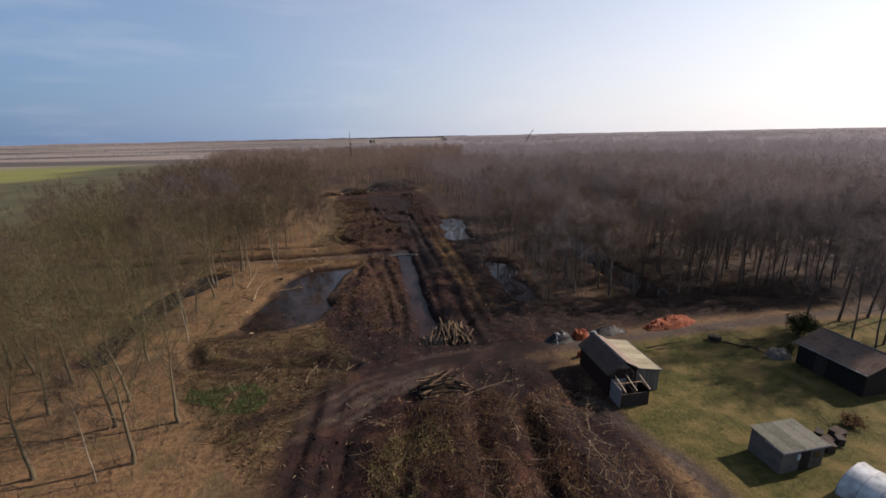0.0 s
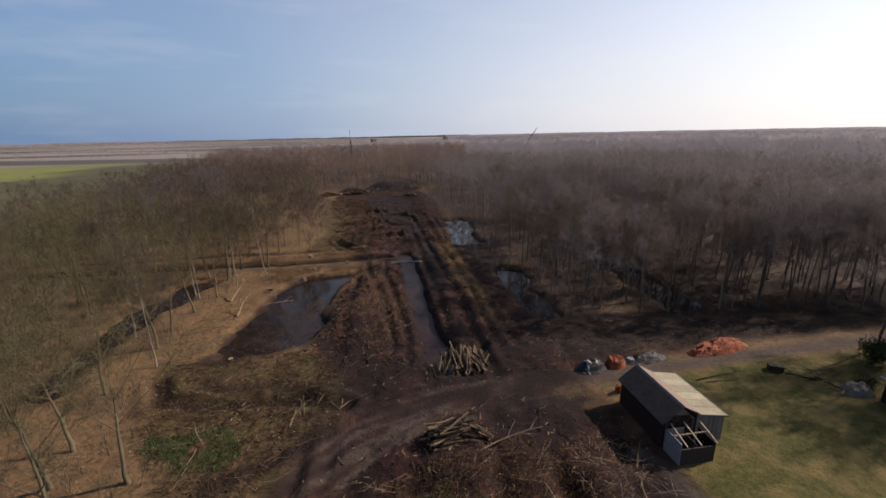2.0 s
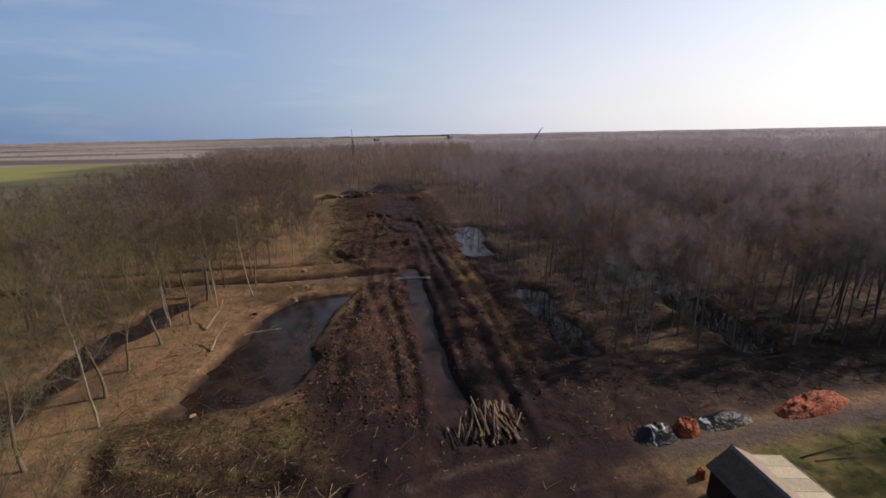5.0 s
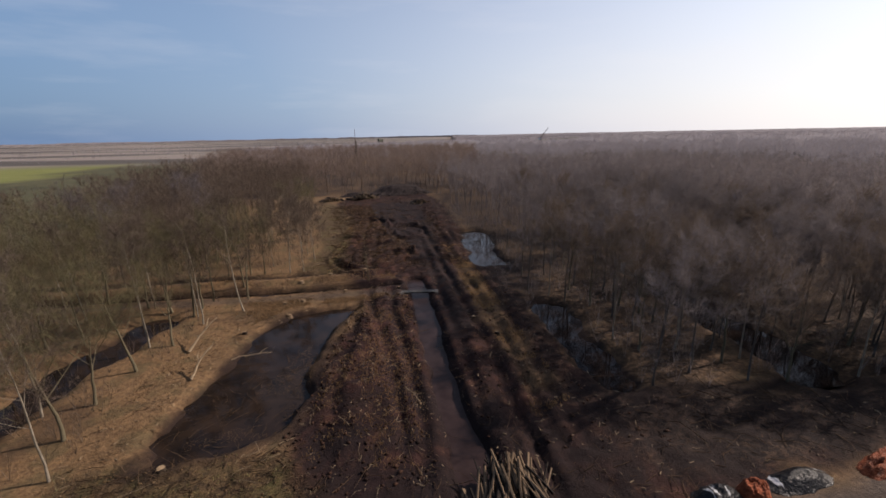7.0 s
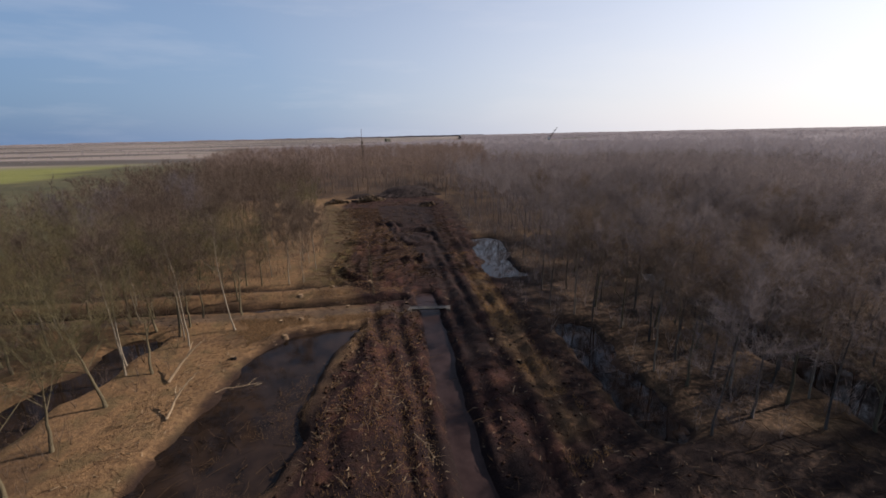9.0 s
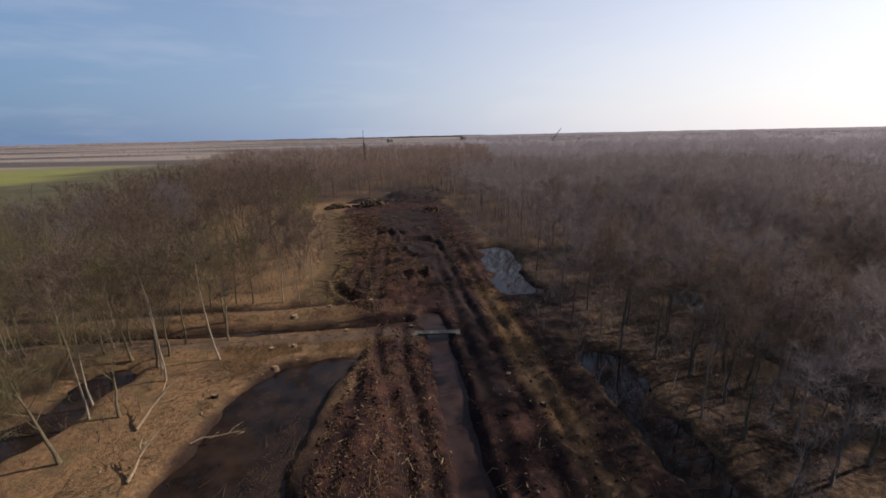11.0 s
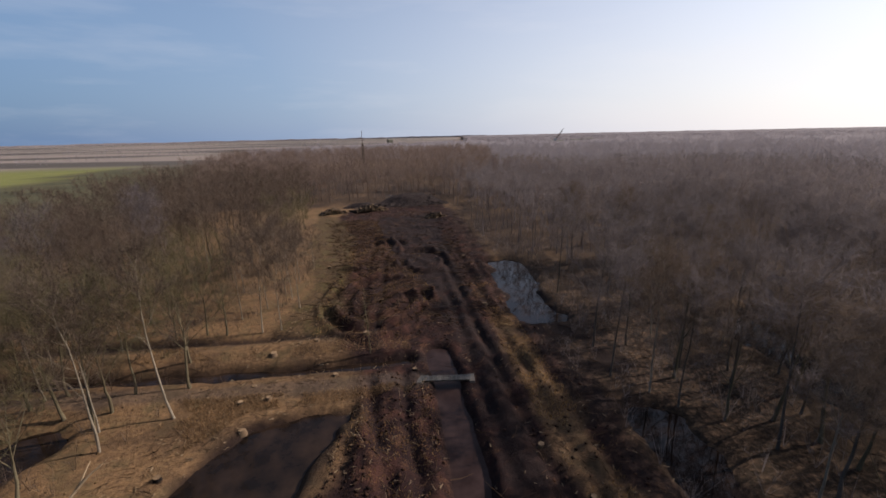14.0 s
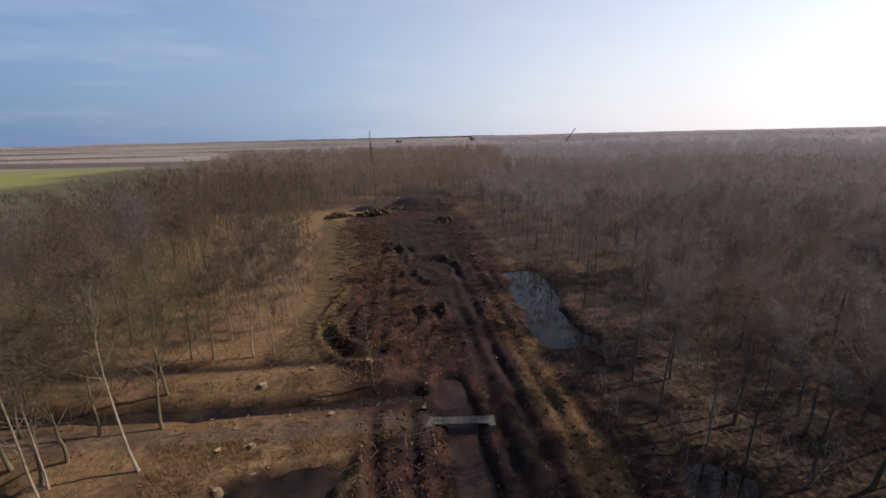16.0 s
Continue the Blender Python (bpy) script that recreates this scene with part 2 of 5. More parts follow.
def fbm(x, y, size, octaves=4, seed=0):
    total, amp, norm = 0, 1.0, 0
    for o in range(octaves):
        total = total + amp * value_noise(x / size * 2 ** o + 17 * o, y / size * 2 ** o - 9 * o, seed + o)
        norm += amp
        amp *= 0.55
    return total / norm - 0.5


def line_dist(x, y, pts):
    """Distance from a polyline."""
    best = np.full(np.shape(x), 1e9)
    for (ax, ay), (bx, by) in zip(pts, pts[1:]):
        dx, dy = bx - ax, by - ay
        t = np.clip(((x - ax) * dx + (y - ay) * dy) / (dx * dx + dy * dy), 0, 1)
        best = np.minimum(best, np.hypot(x - ax - t * dx, y - ay - t * dy))
    return best


def inside_dist(x, y, poly):
    """Signed distance to a closed polygon, negative inside."""
    d = line_dist(x, y, list(poly) + [poly[0]])
    inside = np.zeros(np.shape(x), dtype=bool)
    for (ax, ay), (bx, by) in zip(poly, list(poly[1:]) + [poly[0]]):
        hit = ((ay > y) != (by > y)) & (x < (bx - ax) * (y - ay) / (by - ay + 1e-12) + ax)
        inside ^= hit
    return np.where(inside, -d, d)


# ---- plan ----
WATER = -0.6
DITCHES = {   # polyline, half width
    "main_ditch": ([(5.0, 41.5), (4.3, 50), (4.0, 62), (3.7, 75), (3.4, 81)], 1.0),
    "cross_ditch": ([(-70, 82), (-45, 80.6), (-27, 79.8), (-11, 79.2), (0, 79.6)], 0.6),
    "wood_pool": ([(19.6, 51.5), (19.2, 60), (19.4, 68)], 1.7),
    "end_pool": ([(16.8, 88.5), (17.4, 98), (18.4, 110)], 2.6),
    "wood_ditch": ([(37.4, 50.5), (37.6, 58), (38.0, 68), (39.6, 82)], 2.2),
    "side_pool": ([(-31.5, 44), (-32.0, 52), (-31.5, 61), (-29.6, 68), (-28.8, 71)], 1.6),
    "far_pool": ([(92, 78), (99, 96)], 3.0),
    "back_pool": ([(-14, 205), (14, 203)], 4.0),
}
POND = [(-4.8, 72.2), (-8.5, 72.2), (-12.5, 71.4), (-14.0, 69.4), (-15.6, 66.2), (-16.3, 61.5), (-17.1, 56.7), (-17.9, 52.5), (-18.3, 49.4), (-17.0, 46.8), (-12.0, 47.6), (-9.0, 49.7), (-7.8, 53.0), (-8.4, 59.5), (-7.6, 65.0), (-5.7, 69.2)]
ROAD = [(-6.5, 30.5), (-3.0, 34.0), (5.0, 36.3), (13, 37.0), (25, 37.3), (36, 38.0), (52, 38.6), (75, 38.5), (120, 36)]
FOOTPATH = [(16.5, 28.0), (17.6, 25.2), (19.2, 21.8), (20.1, 18.5), (20.6, 14), (21, 5)]
CLEARING = [(-13, 10), (-12.5, 28), (-17.5, 36), (-22, 47), (-23, 60), (-19, 73), (-17, 84), (-11.5, 90), (-11.5, 104), (-14.5, 122), (-19, 135), (-25, 168), (-18, 186), (14, 186), (20, 160), (15.5, 132), (15, 112), (14.5, 96), (15, 80), (15.5, 60), (17.5, 49.5), (21, 48.5), (32, 47.5), (45, 46.5), (60, 43.5), (120, 41.5), (120, -10), (-13, -10)]
# the eastern edge of the mud also darkens ground that trees shade
MUD = [(-9, -14), (-9, 24), (-8.5, 32), (-11, 38), (-8.5, 45), (-7.5, 52), (-6.5, 62), (-4.5, 70), (-4.5, 76), (-8, 86), (-11, 92), (-11, 104), (-9, 118), (-14, 140), (-17, 160), (-10, 178), (14, 178), (18, 150), (17, 125), (17, 100), (17, 70), (18, 50), (30, 47), (46, 45), (46, 41), (30, 40), (14, 36.5), (13.2, 33.5), (17.8, 32.5), (18.2, 27), (17.2, 24), (18, 12), (17, -14)]
GRASS = [(19.0, 29), (20, 36), (30, 37), (44, 37), (62, 36.8), (64, 8), (21.5, 8), (21, 19), (18.8, 25)]


BRUSH = [(-3.0, 13), (-2.6, 25), (0.5, 29.3), (6, 29.5), (9, 31), (12.5, 26.5), (12, 20), (11.5, 13)]
TRACK = [(5.6, 60), (6.2, 84), (3.4, 100), (-1.5, 118), (-5.0, 140), (-6.5, 156), (11, 158), (10.5, 140), (9.6, 118), (9.4, 100), (10.4, 84), (8.6, 60)]
BRUSHY = [(-22, 46), (-16, 47.2), (-8, 47), (-4, 40), (-4, 35), (-8, 30), (-9, 22), (-12, 26), (-17.5, 33), (-20.5, 38)]


RUTS = (   # x at y = 60, from y, to y, depth, drift per metre
    (6.5, 40, 104, 0.24, 0.0), (8.9, 40, 122, 0.4, -0.02), (11.3, 46, 120, 0.3, 0.0), (13.2, 46, 110, 0.26, 0.01),
    (0.8, 44, 75, 0.36, -0.06), (-1.3, 47, 75, 0.34, -0.11), (-4.8, 50, 70, 0.2, 0.05),
    (-5.5, 88, 130, 0.34, 0.0), (-2.8, 88, 130, 0.34, 0.0), (-5.6, 18, 33, 0.3, 0.05), (-3.2, 18, 32, 0.26, 0.06))


def rut_shape(x, y, cx, y0, y1, drift, wob):
    """How strongly a wheel rut runs at a place, and the distance from its middle."""
    k = smooth(y0 - 4, y0 + 3, y) * smooth(y1 + 4, y1 - 3, y)
    u = x - cx - drift * (y - 60) - wob - 2.0 * fbm(y * 0 + cx * 7, y, 14, 3, 33)
    return k * np.clip(0.9 + 1.2 * fbm(x * 0 + cx * 5, y, 6, 3, 35), 0.35, 1.25), u


def ground_height(x, y):
    x, y = np.asarray(x, dtype=float), np.asarray(y, dtype=float)
    near = np.exp(-np.maximum(np.hypot(x, (y - 80) * 0.7) - 120, 0) / 60)
    lawn = smooth(1.0, -1.5, inside_dist(x, y, GRASS))
    road = smooth(2.6, 1.4, line_dist(x, y, ROAD))
    mud = smooth(1.5, -1.5, inside_dist(x, y, MUD)) * (1 - road)
    calm = 1 - 0.85 * np.maximum(lawn, road)
    h = near * calm * (0.5 * fbm(x, y, 9, 3, 1) + 0.28 * fbm(x, y, 2.2, 4, 5))
    h = h + mud * near * (0.6 * fbm(x * 1.25, y * 0.8, 2.4, 4, 11) + 0.34 * (0.35 - np.abs(fbm(x, y, 1.3, 3, 21))) + 0.25 * fbm(x, y, 0.8, 2, 23))
    # wheel ruts along the clearing
    wob = 0.9 * fbm(y * 0 + 3, y, 25, 2, 31)
    for cx, y0, y1, dp, drift in RUTS:
        k, u = rut_shape(x, y, cx, y0, y1, drift, wob)
        h = h - dp * k * np.exp(-(u / 0.52) ** 2) + 0.42 * dp * k * np.exp(-((np.abs(u) - 0.85) / 0.35) ** 2)
    # dirt ridge beside the pond, spoil along the ditch
    h = h + 0.65 * np.exp(-((x + 3.2) / 2.2) ** 2) * smooth(44, 52, y) * smooth(74, 66, y)
    h = h + 0.45 * np.exp(-((x - 7.6) / 1.1) ** 2) * smooth(44, 50, y) * smooth(80, 72, y)
    # brush ridge near the start
    h = h + 1.1 * np.exp(-(((x - 4.5) / 4.5) ** 2)) * smooth(33, 26, y) * smooth(6, 14, y)
    h = h + 0.7 * np.exp(-(((x - 12.5) / 1.8) ** 2)) * smooth(30, 25, y) * smooth(8, 14, y)
    fur = smooth(31, 27, y) * smooth(6, 12, y)
    for cx, dp in ((-4.6, 0.5), (0.2, 0.35), (5.6, 0.75), (9.6, 0.6)):
        h = h - dp * fur * np.exp(-((x - cx - 0.12 * (y - 22) - wob) / 0.7) ** 2)
    for cx, cy, r0, r1 in ((-3.5, 97, 2.5, 9.5), (-8, 122, 3, 10), (4, 112, 2, 7)):
        rr_ = np.hypot(x - cx, (y - cy) * 0.6) + 1.5 * fbm(x, y, 5, 2, 47)
        h = h + 0.65 * mud * smooth(-0.12, 0.1, fbm(x, y, 4, 2, 49)) * np.sin(rr_ * 2.7) * smooth(r0, r0 + 1.5, rr_) * smooth(r1, r1 - 2, rr_)
    arc = line_dist(x, y, [(-21, 43), (-19.5, 40), (-15, 38.4), (-9, 38.6), (-4, 37)])
    h = h - 0.3 * np.exp(-((arc - 0.3) / 0.5) ** 2) + 0.24 * np.exp(-((arc - 1.3) / 0.4) ** 2)
    h = h + smooth(1.5, -1.5, inside_dist(x, y, BRUSHY)) * (0.4 * fbm(x, y, 1.6, 4, 45) + 0.15)
    h = h + smooth(1.0, -1.5, inside_dist(x, y, BRUSH)) * (0.75 * fbm(x, y * 0.7, 1.5, 3, 46) + 0.3 * (0.3 - np.abs(fbm(x, y, 0.9, 2, 48))))
    # banks of the cross ditch
    h = h + 0.35 * np.exp(-((y - 76.0 - 0.02 * x) / 1.6) ** 2) * smooth(3, -4, x) + 0.6 * np.exp(-((y - 83.0) / 1.3) ** 2) * smooth(2, -4, x) * smooth(-60, -40, x)
    h = h - 0.45 * np.exp(-((y - 86.4) / 0.9) ** 2) * smooth(-2, -6, x) * smooth(-60, -40, x)
    # cut ditches and the pond
    edge = fbm(x, y, 4.0, 4, 41)
    for nm, (pts, half) in DITCHES.items():
        wet = "pool" in nm or "wood" in nm
        d = line_dist(x, y, pts) + edge * (3.6 if wet else 1.0)
        k = smooth(half + (1.7 if wet else 0.9), half - (1.1 if wet else 0.5), d)
        h = h * (1 - k) - 1.15 * k
    d = inside_dist(x, y, POND) + edge * 1.5 + 0.9 * fbm(x, y, 1.1, 3, 43) - 0.1
    k = smooth(0.8, -1.0, d)
    return h * (1 - k) - 1.1 * k


# ---- ground ----
def axis_steps(parts):
    out = [parts[0][0]]
    for a, b, s in parts:
        n = max(1, int(round((b - a) / s)))
        out += list(a + (b - a) * (np.arange(1, n + 1) / n))
    return np.array(out)


gx = axis_steps([(-4500, -1500, 600), (-1500, -500, 125), (-500, -150, 25), (-150, -60, 5), (-60, -26, 1.0), (-26, 24, 0.34), (24, 60, 0.8), (60, 150, 5), (150, 500, 25), (500, 1500, 125), (1500, 4500, 600)])
gy = axis_steps([(-1500, -100, 200), (-100, 8, 6), (8, 16, 1), (16, 96, 0.36), (96, 130, 0.5), (130, 200, 1.4), (200, 400, 12), (400, 1200, 80), (1200, 4800, 400)])
GX, GY = np.meshgrid(gx, gy)
GZ = ground_height(GX, GY)
nx, ny = len(gx), len(gy)
ii = (np.arange(ny - 1)[:, None] * nx + np.arange(nx - 1)[None]).ravel()
gtris = np.concatenate([np.stack([ii, ii + 1, ii + nx + 1], 1), np.stack([ii, ii + nx + 1, ii + nx], 1)])
pos = np.stack([GX.ravel(), GY.ravel(), GZ.ravel()], 1)

px_, py_ = pos[:, 0], pos[:, 1]
wob_e = 3.0 * fbm(px_, py_, 5, 3, 51)
z_mud = smooth(1.2, -1.2, inside_dist(px_, py_, MUD) + wob_e)
# dry strip beside the wheel tracks
z_mud = z_mud * (1 - 0.75 * smooth(0.8, -0.8, inside_dist(px_, py_, [(10.5, 50), (10.6, 66), (10.2, 88), (13.2, 88), (13.7, 66), (14.0, 52)]) + wob_e))
z_grass = smooth(0.8, -0.8, inside_dist(px_, py_, GRASS) + 0.5 * wob_e)
z_sand = smooth(1.9, 0.5, line_dist(px_, py_, ROAD) + 0.6 * wob_e)
z_sand = np.maximum(z_sand, 0.6 * smooth(1.6, 0.6, line_dist(px_, py_, [(-70, 79), (-40, 76.8), (-24, 76.2), (-8, 75.3), (1.5, 75.4)]) + 0.4 * wob_e))
shore = np.full(len(pos), 9.0)
for pts_, half_ in DITCHES.values():
    shore = np.minimum(shore, line_dist(px_, py_, pts_) - half_)
shore = np.minimum(shore, inside_dist(px_, py_, POND))
z_wet_shade = smooth(0.9, -0.2, shore)
# damp dark soil on the low shores and worked ground, with tree shade painted in
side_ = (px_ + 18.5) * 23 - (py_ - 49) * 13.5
z_wet_shade = np.maximum(z_wet_shade, 0.8 * smooth(3.2, 0.6, inside_dist(px_, py_, POND) + wob_e) * smooth(0, 30, side_))
# TRACK and the strip below the wood are darkened for cast tree shade
for damp_shade, k_ in (([(7, 30), (7, 42), (14.5, 42), (17, 36), (18, 30)], 1.35), (TRACK, 1.25), ([(-11, 12), (-9.5, 26), (-6, 31), (-1.5, 29.5), (-3.2, 20), (-2.6, 12)], 0.85), ([(13.5, 12), (13, 24), (15, 29), (17, 27), (16.5, 22), (18.2, 12)], 0.95), ([(9, 52), (9.5, 64), (17, 68), (17, 50)], 0.45), ([(14.6, 66), (14.2, 92), (20.4, 92), (21, 66)], 1.1), ([(8, 40.2), (8, 49), (16, 51), (40, 49), (80, 46), (80, 40.8), (46, 40.5), (30, 40.2)], 0.95), ([(-6, 36), (-7, 46), (-4, 51), (3.4, 54), (9, 50), (9, 36)], 1.15)):
    z_wet_shade = np.maximum(z_wet_shade, k_ * smooth(1.0, -1.0, inside_dist(px_, py_, damp_shade) + 1.5 * wob_e) * (0.74 + 1.7 * fbm(px_, py_, 1.8, 4, 61)))
# darker along the curved ruts
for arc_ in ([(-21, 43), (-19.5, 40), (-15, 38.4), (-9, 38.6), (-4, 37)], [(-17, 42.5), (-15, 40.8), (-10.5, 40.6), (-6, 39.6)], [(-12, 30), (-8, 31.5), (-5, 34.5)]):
    z_wet_shade = np.maximum(z_wet_shade, 0.9 * np.exp(-((line_dist(px_, py_, arc_) + 0.4 * fbm(px_, py_, 2, 3, 63)) / 0.85) ** 2))
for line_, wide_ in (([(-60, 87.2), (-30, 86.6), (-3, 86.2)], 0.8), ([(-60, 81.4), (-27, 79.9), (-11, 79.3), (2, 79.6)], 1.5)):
    z_wet_shade = np.maximum(z_wet_shade, 0.95 * np.exp(-((line_dist(px_, py_, line_) + 0.8 * fbm(px_, py_, 2.5, 3, 65)) / wide_) ** 2))
z_wet_shade = np.clip(z_wet_shade, 0, 1)
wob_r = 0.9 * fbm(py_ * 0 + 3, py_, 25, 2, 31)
for cx, y0, y1, dp, drift in RUTS:   # wet in the ruts, their shade deepened in colour too
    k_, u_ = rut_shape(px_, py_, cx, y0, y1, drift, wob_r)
    z_wet_shade = np.maximum(z_wet_shade, 1.7 * dp * np.clip(k_, 0, 1) * np.exp(-(u_ / 0.5) ** 2))
# open country to the left and far ahead
FIELD_EDGE = [(-84, -200), (-80, 80), (-72, 112), (-82, 159), (-93, 200), (-115, 285), (-145, 400), (-175, 560), (-110, 700), (60, 800), (140, 900), (760, 4900), (760, 6000), (-6000, 6000), (-6000, -200)]
z_field = smooth(4, -4, inside_dist(px_, py_, FIELD_EDGE))
BRIGHT_FIELD = [(-215, 275), (-225, 340), (-258, 470), (-300, 470), (-335, 425), (-420, 420), (-600, 400), (-500, 260)]
z_bright = smooth(3, -3, inside_dist(px_, py_, BRIGHT_FIELD))
z_meadow = smooth(520, 430, np.hypot(px_ * 0.8, py_))

rd_ = line_dist(px_, py_, ROAD)
streak = sum(np.exp(-((rd_ + 0.5 * fbm(px_, py_, 7, 2, 57) - q_) / 0.28) ** 2) for q_ in (0.5, 1.7, 2.9)) * smooth(-0.25, 0.2, fbm(px_, py_, 3.5, 3, 59)) * smooth(-10, -5, px_) * smooth(15, 11, px_)
z_sand = z_sand * (0.14 + 0.86 * np.maximum(smooth(14.5, 20, px_), smooth(60, 66, py_)))
z_sand = np.maximum(z_sand, 0.9 * streak)
# dry crests left by wheels on the turning place
for crest, wide_ in (([(-7.4, 27.6), (-3.4, 30.8), (0.6, 33.6), (4.4, 35.4)], 0.45), ([(-5.6, 27.4), (-1.8, 30.6), (2.4, 33.4)], 0.28), ([(0.5, 36.6), (5.0, 37.8), (10.5, 38.2)], 0.3)):
    z_sand = np.maximum(z_sand, 0.85 * np.exp(-((line_dist(px_, py_, crest) + 0.5 * fbm(px_, py_, 1.6, 3, 69)) / wide_) ** 2) * smooth(-0.3, 0.1, fbm(px_, py_, 1.2, 3, 70)))
    z_wet_shade = z_wet_shade * (1 - 0.8 * np.exp(-((line_dist(px_, py_, crest)) / (1.4 * wide_)) ** 2))
z_sand = np.maximum(z_sand, smooth(0.95, 0.45, line_dist(px_, py_, FOOTPATH) + 0.1 * wob_e))
# wet peaty floor of the alder wood, darkened further for tree shade
z_peat_shade = np.maximum(smooth(12, 20, px_) * smooth(39.5, 42, py_), smooth(172, 182, py_)) * smooth(420, 300, py_) * (0.85 + 0.9 * fbm(px_, py_, 7, 3, 55))

z_brushy = np.maximum(smooth(1.0, -1.5, inside_dist(px_, py_, BRUSHY) + wob_e) * 0.9, 0.85 * smooth(1.0, -1.0, inside_dist(px_, py_, [(-8, 84), (-9, 120), (-14, 150), (-24, 168), (-19, 130), (-14.5, 105), (-15, 86)]) + wob_e))

m = Mat("ground_soil", 0.92, 0.12)
attr = {}
for an in ("zone_a", "zone_b", "zone_c"):
    at = m.n.new("ShaderNodeAttribute")
    at.attribute_name = an
    sp = m.n.new("ShaderNodeSeparateColor")
    m.l.new(at.outputs["Color"], sp.inputs[0])
    attr[an] = sp
n1, n2, n3, n4 = m.noise(0.35, 5, 0.6), m.noise(2.6, 5, 0.7), m.noise(11, 4, 0.7), m.noise(0.05, 4, 0.6)
litter = m.mix(m.ramp(n2, 0.35, 0.68), (0.056, 0.033, 0.018), (0.166, 0.100, 0.050))
litter = m.mix(m.ramp(n3, 0.5, 0.78), litter, (0.183, 0.121, 0.0708))
litter = m.mix(m.math('MULTIPLY', m.ramp(n1, 0.5, 0.62), 0.6), litter, (0.062, 0.049, 0.0254))
litter = m.mix(m.math('MULTIPLY', m.ramp(m.noise(0.16, 4, 0.6), 0.52, 0.62), 0.55), litter, (0.0443, 0.0277, 0.0177))
mud_c = m.mix(m.ramp(n2, 0.36, 0.7), (0.0062, 0.0032, 0.0036), (0.025, 0.0115, 0.0104))
mud_c = m.mix(m.math('MULTIPLY', m.ramp(n1, 0.5, 0.68), 0.8), mud_c, (0.060, 0.026, 0.019))
mud_c = m.mix(m.math('MULTIPLY', m.ramp(m.noise(0.8, 5, 0.7), 0.53, 0.63), 0.7), mud_c, m.mix(m.ramp(n3, 0.42, 0.62), (0.011, 0.006, 0.0055), (0.125, 0.064, 0.035)))
mud_c = m.mix(m.math('MULTIPLY', m.ramp(n3, 0.6, 0.78), 0.5), mud_c, (0.105, 0.053, 0.035))
mud_c = m.mix(1.0, mud_c, (0.85, 0.82, 0.84), 'MULTIPLY')
sand_c = m.mix(m.ramp(n2, 0.32, 0.68), (0.028, 0.022, 0.019), (0.082, 0.062, 0.050))
sand_c = m.mix(m.math('MULTIPLY', m.ramp(n1, 0.44, 0.62), 0.6), sand_c, (0.036, 0.025, 0.020))
grass_c = m.mix(m.ramp(n2, 0.35, 0.7), (0.029, 0.031, 0.0085), (0.074, 0.065, 0.019))
grass_c = m.mix(m.math('MULTIPLY', m.ramp(n1, 0.46, 0.62), 0.8), grass_c, (0.118, 0.086, 0.034))
n5 = m.noise(1.0, 3, 0.5, stretch=(0.0014, 0.006, 1))
field_c = m.mix(m.ramp(n5, 0.45, 0.52), (0.060, 0.053, 0.047), (0.165, 0.141, 0.125))
field_c = m.mix(attr["zone_c"].outputs[0], field_c, m.mix(m.ramp(n4, 0.35, 0.65), (0.040, 0.040, 0.022), (0.070, 0.064, 0.034)))
col = m.mix(attr["zone_a"].outputs[0], litter, mud_c)
brushy = m.mix(m.ramp(n2, 0.4, 0.66), (0.013, 0.009, 0.0065), (0.085, 0.054, 0.027))
brushy = m.mix(m.math('MULTIPLY', m.ramp(n3, 0.52, 0.72), 0.6), brushy, (0.14, 0.10, 0.05))
brushy = m.mix(m.math('MULTIPLY', m.ramp(m.noise(0.45, 4), 0.5, 0.62), 0.5), brushy, (0.06, 0.056, 0.02))
col = m.mix(attr["zone_c"].outputs[2], col, brushy)
# peat darkened for shade, with paler flecks painted in for sun
col = m.mix(attr["zone_c"].outputs[1], col, m.mix(m.ramp(n2, 0.47, 0.70), (0.012, 0.009, 0.008), (0.105, 0.066, 0.043)))
col = m.mix(attr["zone_a"].outputs[2], col, sand_c)
col = m.mix(attr["zone_a"].outputs[1], col, grass_c)
col = m.mix(attr["zone_b"].outputs[1], col, field_c)
col = m.mix(attr["zone_b"].outputs[2], col, m.mix(m.ramp(n4, 0.35, 0.7), (0.101, 0.108, 0.0324), (0.137, 0.14, 0.0468)))
# near-black of wet soil also carries the painted shade
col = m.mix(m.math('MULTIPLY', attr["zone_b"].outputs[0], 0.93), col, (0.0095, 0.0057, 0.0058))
m.colour(col)
m.bump(m.math('ADD', m.math('MULTIPLY', n2, 0.8), m.math('MULTIPLY', n3, 0.35)), 0.9, 0.16)
M_GROUND = m.m
ground = link_tris("ground", pos, gtris, M_GROUND, smooth=True)
for an, chans in (("zone_a", (z_mud, z_grass, z_sand)), ("zone_b", (z_wet_shade, z_field, z_bright)), ("zone_c", (z_meadow, z_peat_shade, z_brushy))):
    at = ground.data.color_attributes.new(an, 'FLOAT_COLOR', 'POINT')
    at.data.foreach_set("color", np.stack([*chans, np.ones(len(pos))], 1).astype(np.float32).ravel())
tagged(ground, "cleared muddy woodland floor with leaf litter, grass and fields", "ground", kind="structure")

# ---- water ----
k = Mat("dark_water", 0.025, 0.16)
k.colour(k.mix(k.ramp(k.noise(0.5, 3), 0.4, 0.7), (0.006, 0.0045, 0.0045), (0.016, 0.011, 0.009)))
k.bump(k.noise(2.2, 2), 0.02, 0.02)
M_WATER = k.m
k = Mat("muddy_water", 0.34, 0.07)
